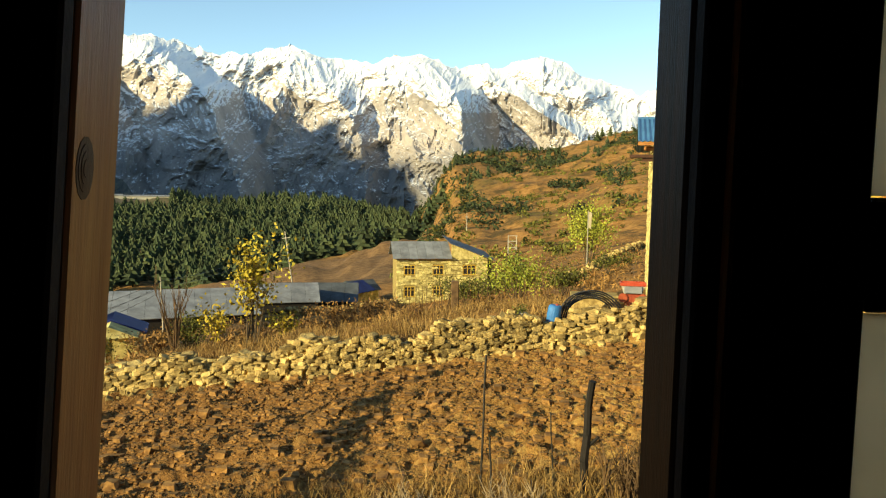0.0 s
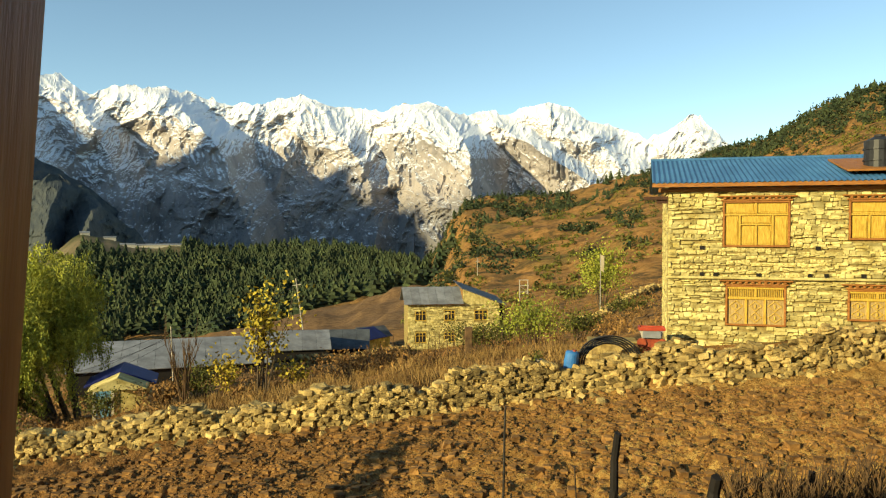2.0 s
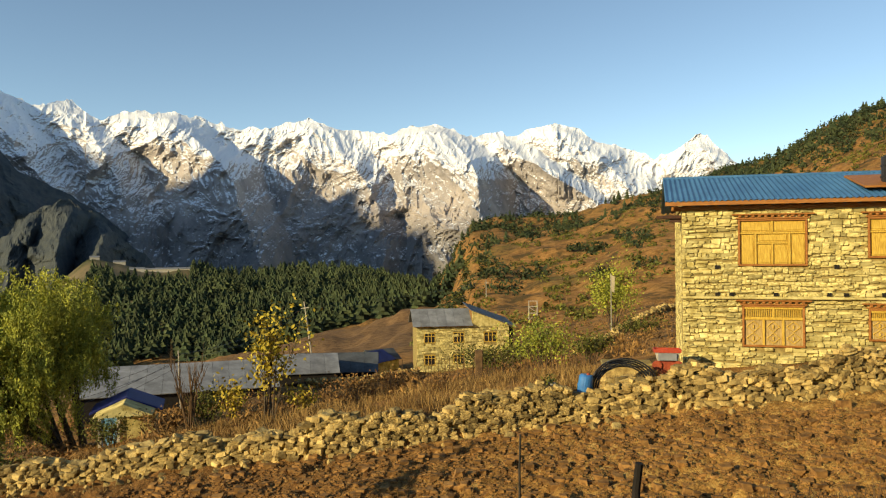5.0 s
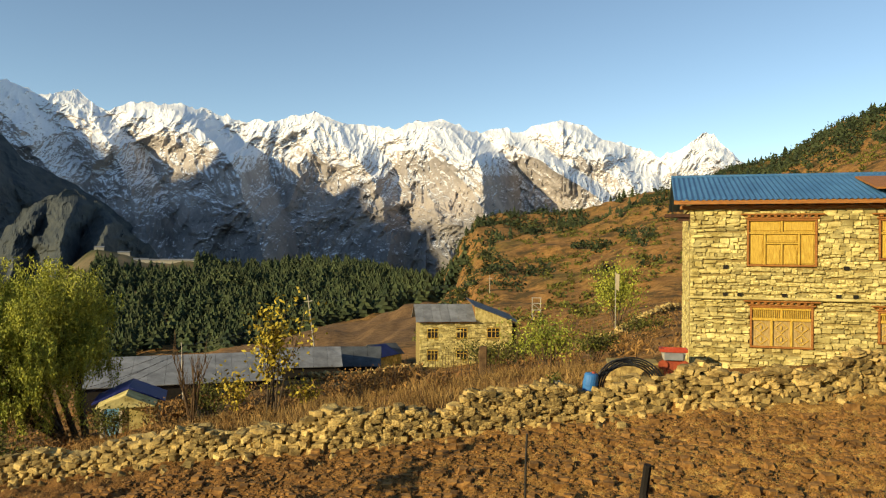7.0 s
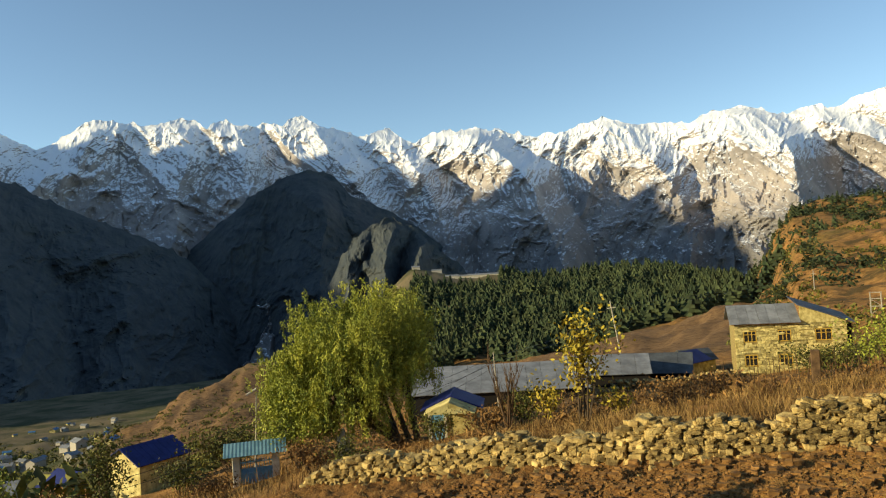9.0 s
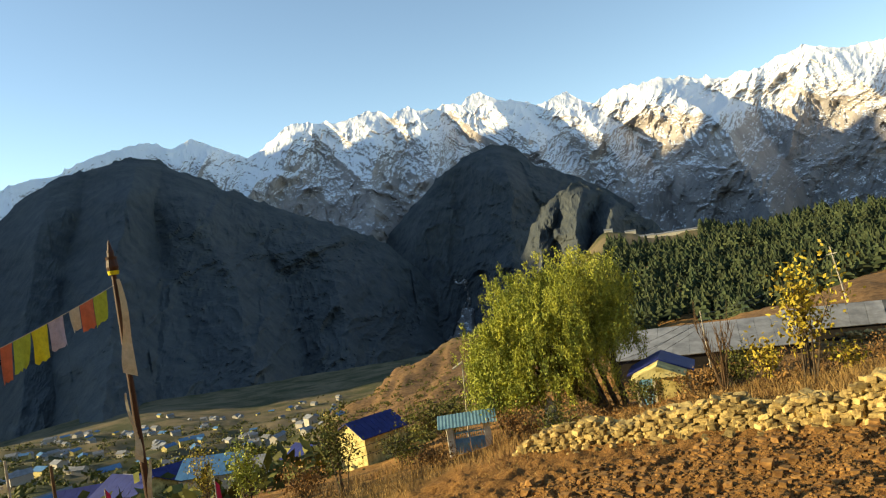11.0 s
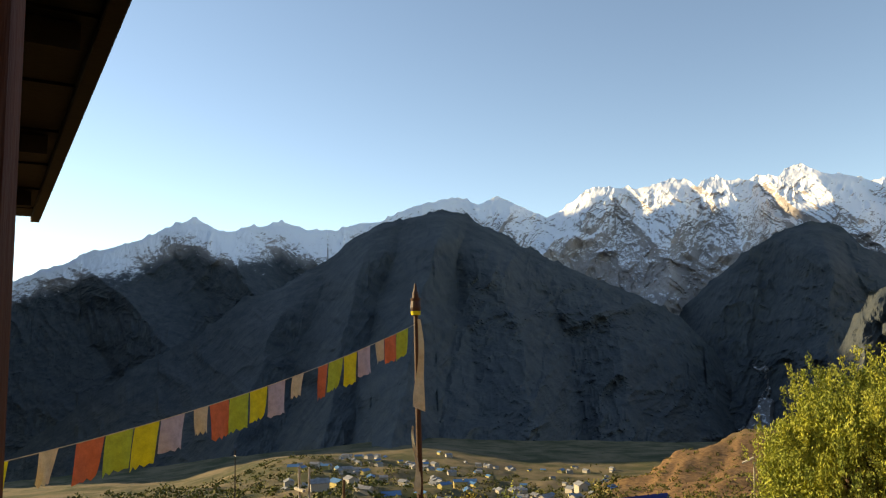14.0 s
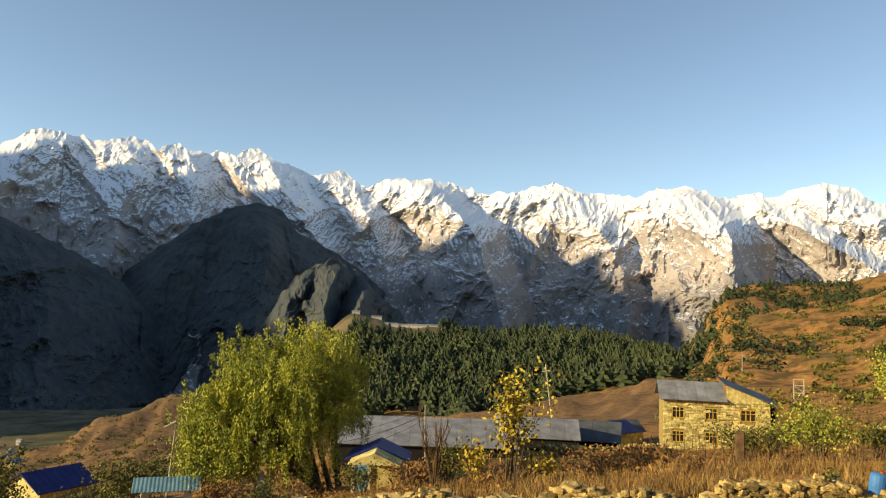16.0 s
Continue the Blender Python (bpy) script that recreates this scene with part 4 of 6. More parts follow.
def corrugated(w, l, z0, z1, pitch=0.16, amp=0.022, overlap=0):
    """A ribbed sheet over x 0..w, from (y 0, z0) to (y l, z1)."""
    s = Shape()
    n = int(w / pitch * 4)
    prof = [(i * w / n, amp * math.sin(i * math.pi / 2)) for i in range(n + 1)]
    top = [(x, 0, z0 + h) for x, h in prof] + [(x, l, z1 + h) for x, h in prof]
    k = n + 1
    low = [(x, y, z - 0.012) for x, y, z in top]
    s.add(top + low, [(i, i + 1, k + i + 1, k + i) for i in range(n)] + [(2 * k + i, 3 * k + i, 3 * k + i + 1, 2 * k + i + 1) for i in range(n)]
          + [(i, 2 * k + i, 2 * k + i + 1, i + 1) for i in range(n)] + [(k + i, k + i + 1, 3 * k + i + 1, 3 * k + i) for i in range(n)]
          + [(0, k, 3 * k, 2 * k), (k - 1, 3 * k - 1, 4 * k - 1, 2 * k - 1)])
    return s


def stone_building():
    W, H, D = 11.0, 5.02, 6.5
    b = thing("stone_building", pose(6.72, 23.2, -3.80, 0, 0, -14), "two-storey building of flat yellowish stones with blue sheet roof", "building")
    r = random.Random(5)
    holes = [(1.62, 3.30, 3.55, 4.72), (1.72, 0.86, 3.46, 2.12), (5.15, 3.52, 6.75, 4.72), (5.15, 1.10, 6.75, 2.05), (8.4, 3.3, 10.2, 4.72), (8.4, 0.9, 10.2, 2.1)]
    inner = Shape()
    xs = sorted({0.0, W, *[h[0] for h in holes], *[h[2] for h in holes]})
    zs = sorted({-1.0, H, *[h[1] for h in holes], *[h[3] for h in holes]})
    for z0, z1 in zip(zs, zs[1:]):
        start = None
        for x0, x1 in zip(xs, xs[1:]):
            solid = not any(a <= x0 and x1 <= c and bb <= z0 and z1 <= d for a, bb, c, d in holes)
            if solid and start is None:
                start = x0
            if start is not None and (not solid or x1 == W):
                inner.box((start, 0.04, z0), (x1 if solid else x0, 0.45, z1))
                start = None
    part("wall", inner, M_MORTAR, b)
    part("wall", Shape().box((0.03, 0.46, -1), (0.45, D, H)).box((W - 0.45, 0.46, -1), (W, D, H)).box((0.46, D - 0.45, -1), (W - 0.46, D, H)), M_MORTAR, b)
    part("floor", Shape().box((0.46, 0.46, 2.5), (W - 0.46, D - 0.46, 2.62)), M_WOOD_DARK, b)
    stones = []
    clad(stones, W, H, holes, r)
    lay(stones, b, Matrix.Identity(4), 300, lambda q: abs(q[0] - 2.5) + abs(q[2] - 2.7))
    side = []
    clad(side, D, H, [], r)
    s = Shape()
    m = pose(0.03, D, 0, 0, 0, -90)
    for x0, y0, z0, x1, y1, z1 in side:
        s.box((x0, y0, z0), (x1, y1, z1), m, bevel=0.012)
    tagged(part("side_stones", s, M_STONE_STUFF, b), kind="stuff")
    wooden_window(b, 1.62, 3.30, 1.93, 1.42, 4)
    wooden_window(b, 1.72, 0.86, 1.74, 1.26, 3, True)
    wooden_window(b, 5.15, 3.52, 1.6, 1.2, 3)
    wooden_window(b, 5.15, 1.10, 1.6, 0.95, 3, True)
    wooden_window(b, 8.4, 3.3, 1.8, 1.42, 3)
    wooden_window(b, 8.4, 0.9, 1.8, 1.2, 3)
    part("string_course", Shape().box((-0.05, -0.12, 2.30), (W + 0.03, 0.05, 2.375), bevel=0.02), M_STONE_STUFF, b)
    # black blocks on the face paint the shade inside putlog holes
    for x in (0.95, 1.35, 2.6, 4.05, 4.5, 5.5, 7.2):
        part("putlog_shade_block", Shape().box((x, -0.075, 2.40), (x + 0.12, -0.02, 2.5)), M_BLACK, b)
    for x in (0.95, 4.25, 7.3):
        part("putlog_shade_block", Shape().box((x, -0.075, 3.22), (x + 0.13, -0.02, 3.33)), M_BLACK, b)
    beam = part("eaves_beam", Shape().box((-0.3, -0.10, H), (W + 0.3, 0.40, H + 0.12), bevel=0.015), M_WOOD_RED, b)
    for i in range(30):
        part("rafter_end", Shape().box((-0.2 + i * 0.38, -0.42, H + 0.125), (-0.12 + i * 0.38, 0.5, H + 0.205)), M_WOOD_RED, beam)
    part("fascia", Shape().box((-0.5, -0.47, H + 0.13), (W + 0.5, -0.43, H + 0.25)), M_WOOD_RED, b)
    rise = 1.02
    part("roof", corrugated(W + 1.0, D / 2 + 0.48, 0, rise), M_BLUE_ROOF, b, "blue corrugated steel roof slope", m=pose(-0.5, -0.5, H + 0.27))
    part("roof", corrugated(W + 1.0, D / 2 + 0.48, rise, 0), M_BLUE_ROOF, b, m=pose(-0.5, D / 2, H + 0.27))
    part("ridge_cap", Shape().rod((-0.5, D / 2, H + 0.27 + rise), (W + 0.5, D / 2, H + 0.27 + rise), 0.07, 0.07, 8), M_BLUE_ROOF, b)
    for xx in (0.04, W - 0.3):
        g = Shape().slab(((xx, 0, H + 0.12), (xx, D / 2, H + 0.2 + rise * 0.95), (xx, D, H + 0.12)), 0.25)
        part("gable", g, M_MORTAR, b)
    part("bracket", Shape().box((-0.75, 0.3, H - 0.22), (0.02, 0.9, H - 0.12)).box((-0.35, 0.4, H - 0.34), (0.02, 0.5, H - 0.22)), M_WOOD_DARK, b, "timber bracket at the corner")
    part("drain_pipe", Shape().line(((6.98, -0.16, -0.1), (7.0, -0.16, 1.5), (7.35, -0.16, 3.2)), 0.075, 0.07, 8), M_WHITE, b, "white plastic drain pipe")
    part("dormer", Shape().box((5.3, 0.9, H + 0.72), (7.3, 2.6, H + 0.8)).slab(((5.1, 0.0, H + 0.62), (7.4, 0.0, H + 0.62), (7.4, 2.4, H + 1.15), (5.1, 2.4, H + 1.15)), 0.06), M_WOOD_RED, b, "small timber dormer over the eaves")
    tank = thing("water_tank", pose(6.72, 23.2, -3.80, 0, 0, -14) @ pose(6.15, 0.75, H + 0.62), "black plastic water tank on the blue roof", "water tank")
    s = Shape()
    for k, (rr, z0, z1) in enumerate(((0.42, 0, 0.28), (0.45, 0.28, 0.33), (0.42, 0.33, 0.62), (0.45, 0.62, 0.67), (0.42, 0.67, 0.9))):
        s.rod((0, 0, z0), (0, 0, z1), rr, rr, 20)
    part("tank_body", s, M_PLASTIC, tank)
    part("lid", Shape().rod((0, 0, 0.9), (0, 0, 1.02), 0.4, 0.16, 20).rod((0, 0, 1.02), (0, 0, 1.08), 0.15, 0.15, 12), M_PLASTIC, tank)


# ---- houses further off ----
def small_window(parent, m, x, z, w, h):
    win = part("window", Shape().box((x, 0.0, z), (x + w, 0.05, z + h), m), M_GLASS, parent)
    f = Shape()
    for lo, hi in (((x - 0.08, -0.05, z - 0.08), (x + w + 0.08, 0.02, z)), ((x - 0.08, -0.05, z + h), (x + w + 0.08, 0.02, z + h + 0.08)),
                   ((x - 0.08, -0.05, z), (x, 0.02, z + h)), ((x + w, -0.05, z), (x + w + 0.08, 0.02, z + h)),
                   ((x + w * 0.31, -0.04, z), (x + w * 0.37, 0.02, z + h)), ((x + w * 0.63, -0.04, z), (x + w * 0.69, 0.02, z + h)), ((x, -0.04, z + h * 0.66), (x + w, 0.02, z + h * 0.71))):
        f.box(lo, hi, m)
    part("frame", f, M_WOOD, win)


def far_house():
    p = around(3.75, 90)
    b = thing("stone_house", pose(p.x, p.y, -14.6, 0, 0, 9), "two-storey stone house with grey slate roof below the field", "house")
    W1, W2, H, D = 6.9, 4.6, 5.45, 6.0
    r = random.Random(9)
    part("wall", Shape().box((0.05, 0.06, -1.5), (W1 + W2, D, H)), M_MORTAR, b)
    stones = []
    holes = [(0.9, 3.45, 2.3, 4.75), (4.5, 3.45, 5.9, 4.75), (8.3, 3.45, 10.0, 4.75), (0.9, 0.75, 2.3, 2.05), (4.5, 0.75, 5.9, 2.05), (8.3, 0.75, 10.0, 2.05)]
    clad(stones, W1 + W2, H, holes, r, 0.06, (0.3, 0.9), (0.14, 0.3))
    lay(stones, b, Matrix.Identity(4), 120, lambda q: abs(q[0] - 5) + abs(q[2] - 3))
    for x0, z0, x1, z1 in holes:
        small_window(b, Matrix.Translation((0, 0.02, 0)), x0 + 0.1, z0 + 0.1, x1 - x0 - 0.2, z1 - z0 - 0.2)
    part("beam", Shape().box((-0.3, -0.3, H + 0.002), (W1, 0.1, H + 0.14)), M_WOOD_RED, b)
    n = 7
    for i in range(n):
        x0, x1 = -0.5 + i * (W1 + 0.5) / n, -0.5 + (i + 1) * (W1 + 0.5) / n - 0.02
        lift = 0.02 * (i % 2)
        part("roof_sheet", Shape().slab(((x0, -0.6, H + 0.12 + lift), (x1, -0.6, H + 0.12 + lift), (x1, 3.0, H + 2.0 + lift), (x0, 3.0, H + 2.0 + lift)), 0.05), M_GREY_ROOF, b)
    part("roof", Shape().slab(((-0.5, 3.0, H + 2.0), (W1, 3.0, H + 2.0), (W1, 6.5, H + 0.1), (-0.5, 6.5, H + 0.1)), 0.06), M_GREY_ROOF, b)
    part("gable", Shape().slab(((W1, -0.02, H), (W1 + W2, -0.02, H), (W1 + 0.4, -0.02, H + 1.85), (W1, -0.02, H + 1.85)), 0.3), M_STONE_STUFF, b)
    part("roof", Shape().slab(((W1 - 0.25, -0.5, H + 2.05), (W1 + W2 + 0.9, -0.5, H - 0.12), (W1 + W2 + 0.9, 6.4, H + 0.45), (W1 - 0.25, 6.4, H + 2.6)), 0.08), M_DARK_ROOF, b, "dark blue-grey roof slope over the gable")
    part("lean_to", Shape().box((W1 + W2 + 0.002, 1.0, 2.6), (W1 + W2 + 0.7, 5.2, H - 0.35)), M_BLACK, b)


def shed(name, az, dist, w, d, h, rise, yaw, wall_mat, roof_mat, label, lift=0.0, ribs=0, gable_front=False, door=None, group=""):
    """A small pitched-roof building at a place given by azimuth and distance."""
    p = around(az, dist)
    b = thing(name, pose(p.x, p.y, ground_at(p.x, p.y) + lift, 0, 0, yaw), label, "shed" if "shed" in name else "house", group)
    part("wall", Shape().box((-w / 2, 0, -1.2), (w / 2, d, h)), wall_mat, b)
    o = 0.3
    if gable_front:
        part("gable", Shape().slab(((-w / 2, 0, h), (w / 2, 0, h), (0, 0, h + rise)), -d * 0.999), wall_mat, b)
        for sgn in (-1, 1):
            c = ((sgn * (w / 2 + o), -o, h - o * rise / (w / 2)), (0, -o, h + rise), (0, d + o, h + rise), (sgn * (w / 2 + o), d + o, h - o * rise / (w / 2)))
            part("roof", Shape().slab([(x, y, z + 0.07) for x, y, z in (c if sgn < 0 else c[::-1])], 0.06), roof_mat, b)
    else:
        for y0, y1 in ((-o, d / 2), (d + o, d / 2)):
            z0 = h - o * rise / (d / 2)
            n = max(1, ribs)
            for i in range(n):
                x0, x1 = -w / 2 - o + i * (w + 2 * o) / n, -w / 2 - o + (i + 1) * (w + 2 * o) / n - (0.02 if ribs else 0)
                c = ((x0, y0, z0 + 0.07), (x1, y0, z0 + 0.07), (x1, y1, h + rise + 0.07), (x0, y1, h + rise + 0.07))
                part("roof_sheet" if ribs else "roof", Shape().slab(c if y0 < y1 else c[::-1], 0.06), roof_mat, b)
        for sgn in (-1, 1):
            part("gable", Shape().slab(((sgn * w / 2, 0, h), (sgn * w / 2, d, h), (sgn * w / 2, d / 2, h + rise)), 0.1 * sgn), wall_mat, b)
    if door:
        x0, x1, zt, mat = door
        dr = part("door", Shape().box((x0, -0.06, -0.3), (x1, -0.002, zt), bevel=0.01), mat, b, "faded blue door")
        part("frame", Shape().box((x0 - 0.12, -0.09, -0.3), (x0, -0.002, zt + 0.1)).box((x1, -0.09, -0.3), (x1 + 0.12, -0.002, zt + 0.1)).box((x0, -0.09, zt), (x1, -0.002, zt + 0.1)), M_WHITE, dr)
    return b


def gateway():
    p = around(39.8, 35)
    b = thing("gateway", pose(p.x, p.y, ground_at(p.x, p.y) - 0.1, 0, 0, 38), "roofed gateway with white pillars and blue iron gate", "gate")
    for x in (-1.0, 0.75):
        part("pillar", Shape().box((x, 0, -0.4), (x + 0.32, 0.4, 1.42), bevel=0.02), M_WHITE, b)
    part("roof", corrugated(2.75, 0.95, 0, 0.42, amp=0.008), M_TEAL_ROOF, b, "light blue sheet roof", m=pose(-1.35, -0.45, 1.45))
    part("roof", corrugated(2.75, 0.8, 0.42, 0.05, amp=0.008), M_TEAL_ROOF, b, m=pose(-1.35, 0.5, 1.45))
    for x0 in (-0.66, 0.06):
        g = Shape()
        for k in range(7):
            g.box((x0 + k * 0.11, 0.14, 0.0), (x0 + k * 0.11 + 0.025, 0.17, 1.2 - 0.02 * abs(k - 3)))
        for z in (0.05, 0.5, 1.0):
            g.box((x0, 0.135, z), (x0 + 0.69, 0.175, z + 0.05))
        leaf = part("gate_leaf", g, M_DOOR_BLUE, b)
        part("sheet", Shape().box((x0 + 0.02, 0.18, 0.02), (x0 + 0.66, 0.19, 0.75)), M_DOOR_BLUE, leaf)


def settlement():
    shed("stone_hut", 24.9, 34.5, 2.3, 1.7, 1.45, 0.5, 20, M_STONE_STUFF, M_ULTRA_ROOF, "small stone hut with deep blue roof and blue door", gable_front=True, lift=-0.12, door=(-1.0, -0.4, 1.35, M_DOOR_BLUE))
    shed("long_shed", 21.4, 60, 14.5, 11, 1.9, 1.35, 20, M_BLACK, M_GREY_ROOF, "long low shed under a wide grey roof", ribs=12, lift=-0.7)
    shed("long_shed", 13.0, 74, 8.0, 8, 1.8, 1.3, 13, M_BLACK, M_GREY_ROOF, "low shed with a grey slate roof", ribs=6, lift=-0.5)
    shed("long_shed", 10.0, 80, 8.5, 7, 1.9, 1.5, 6, M_BLACK, M_DARK_ROOF, "low dark-roofed shed beside the leaning pole", ribs=6, lift=-0.7)
    shed("stone_hut", 8.0, 92, 3.8, 4, 2.0, 1.0, -30, M_STONE_STUFF, M_ULTRA_ROOF, "small stone house with dark blue roof", lift=-0.2, gable_front=True)
    shed("stone_hut", 6.1, 95, 3.6, 4, 1.7, 1.0, 35, M_STONE_STUFF, M_DARK_ROOF, "little hut with grey-blue roof", lift=-0.2)
    shed("stone_house", 46.2, 58, 3.9, 3.8, 1.9, 0.95, 81, M_STONE_STUFF, M_ULTRA_ROOF, "stone house with a deep blue ribbed roof", lift=0.3, ribs=9)
    # blue roofs lower down in the village
    k = 0
    for az, d, w, mat in ((53.5, 98, 5, M_ULTRA_ROOF), (59.5, 78, 6, M_BLUE_ROOF), (62.3, 92, 7, M_ULTRA_ROOF), (66.0, 74, 6, M_ULTRA_ROOF),
                          (68.0, 100, 7, M_ULTRA_ROOF), (70.6, 84, 5, M_BLUE_ROOF), (72.6, 110, 7, M_ULTRA_ROOF), (57.2, 120, 6, M_GREY_ROOF),
                          (61.5, 130, 6, M_BLUE_ROOF), (65.2, 135, 7, M_GREY_ROOF), (74.8, 140, 7, M_GREY_ROOF), (69.5, 150, 7, M_GREY_ROOF), (77.5, 125, 6, M_GREY_ROOF)):
        shed("village_house", az, d, w, 5, 2.6, 1.3, az - 60 + 37 * (k % 3), M_WHITE if k % 3 else M_STONE_STUFF, mat, "village house with sheet metal roof", group="village houses", ribs=5)
        k += 1
    far = shed("village_house", 63, 420, 6, 4.5, 2.6, 1.1, 10, M_CONCRETE, M_GREY_ROOF, "pale far-off village house in the valley", group="far village houses")
    far2 = shed("village_house", 60, 460, 7, 4.5, 2.6, 1.1, 60, M_STONE_STUFF, M_BLUE_ROOF, "far-off village house with blue roof", group="far village houses")
    r = random.Random(33)
    for i in range(150):
        az = r.uniform(49, 74) if i % 4 else r.uniform(56, 70)
        d = r.uniform(280, 800) if az < 70 else r.uniform(260, 560)
        p = around(az, d)
        q = copy_thing(far if r.random() < 0.78 else far2, pose(p.x, p.y, ground_at(p.x, p.y), 0, 0, r.uniform(0, 180)))
        q.scale = (r.uniform(0.55, 1.1),) * 3
    # the terraced hamlet on the wooded hill
    for i, (az, d, w) in enumerate(((25.4, 640, 9), (23.4, 632, 14), (21.8, 628, 26), (24.3, 622, 12), (27.0, 640, 7))):
        shed("hill_house", az, d, w, 5, 3.0, 0.9, az, M_WHITE, M_GREY_ROOF, "pale flat house on the wooded hilltop", lift=-1.2, group="hilltop houses")


# ---- poles, wires ----
def utility_pole(az, dist, top_z, lean, label, arms=True, mat=None, rad=0.11):
    p = around(az, dist)
    z = ground_at(p.x, p.y) - 0.3
    b = thing("utility_pole", pose(p.x, p.y, z, 0, lean, 0), label, "pole", "poles")
    h = top_z - z
    part("post", Shape().rod((0, 0, 0), (0, 0, h), rad, rad * 0.7, 10), mat or M_POLE, b)
    if arms:
        part("crossarm", Shape().box((-0.55, -0.05, h - 0.9), (0.55, 0.05, h - 0.8)), M_POLE, b)
    return b


def wires():
    def span(a, b, sag, n=16):
        a, b = Vector(a), Vector(b)
        return [a.lerp(b, i / n) - Vector((0, 0, sag * 4 * (i / n) * (1 - i / n))) for i in range(n + 1)]
    ends = ((around(12.3, 95, -6.6), around(-2.0, 175, -6.5)), (around(12.3, 95, -6.6), around(21.3, 55, -7.0)),
            (around(21.3, 55, -7.0), around(39.6, 40, -7.0)), (around(39.6, 40, -7.0), around(53, 36, -8.3)), (around(21.3, 55, -7.3), around(46, 34, -8.0)))
    for a, b in ends:
        for k in range(2):
            off = Vector((0, 0, -0.45 * k))
            w = part("cable", Shape().line(span(a + off, b + off, 0.9), 0.013, 0.013, 4), M_CABLE, None)
            tagged(w, "thin sagging overhead cable between the poles", "cable", "cables")


def street_lamp():
    p = around(39.9, 40)
    z = ground_at(p.x, p.y) - 0.3
    b = thing("street_lamp", pose(p.x, p.y, z, 0, 4, 38), "slim solar street lamp with white panel head", "lamp")
    h = -6.0 - z
    part("post", Shape().rod((0, 0, 0), (0, 0, h), 0.05, 0.04, 10), M_POLE, b)
    part("panel", Shape().box((-0.45, -0.15, -0.03), (0.15, 0.15, 0.03), pose(-0.15, 0, h + 0.12, 0, -32, 0)), M_CONCRETE, b, "pale tilted solar panel")
    part("lamp_head", Shape().box((0, -0.08, h - 0.1), (0.4, 0.08, h - 0.02), bevel=0.02), M_CONCRETE, b)


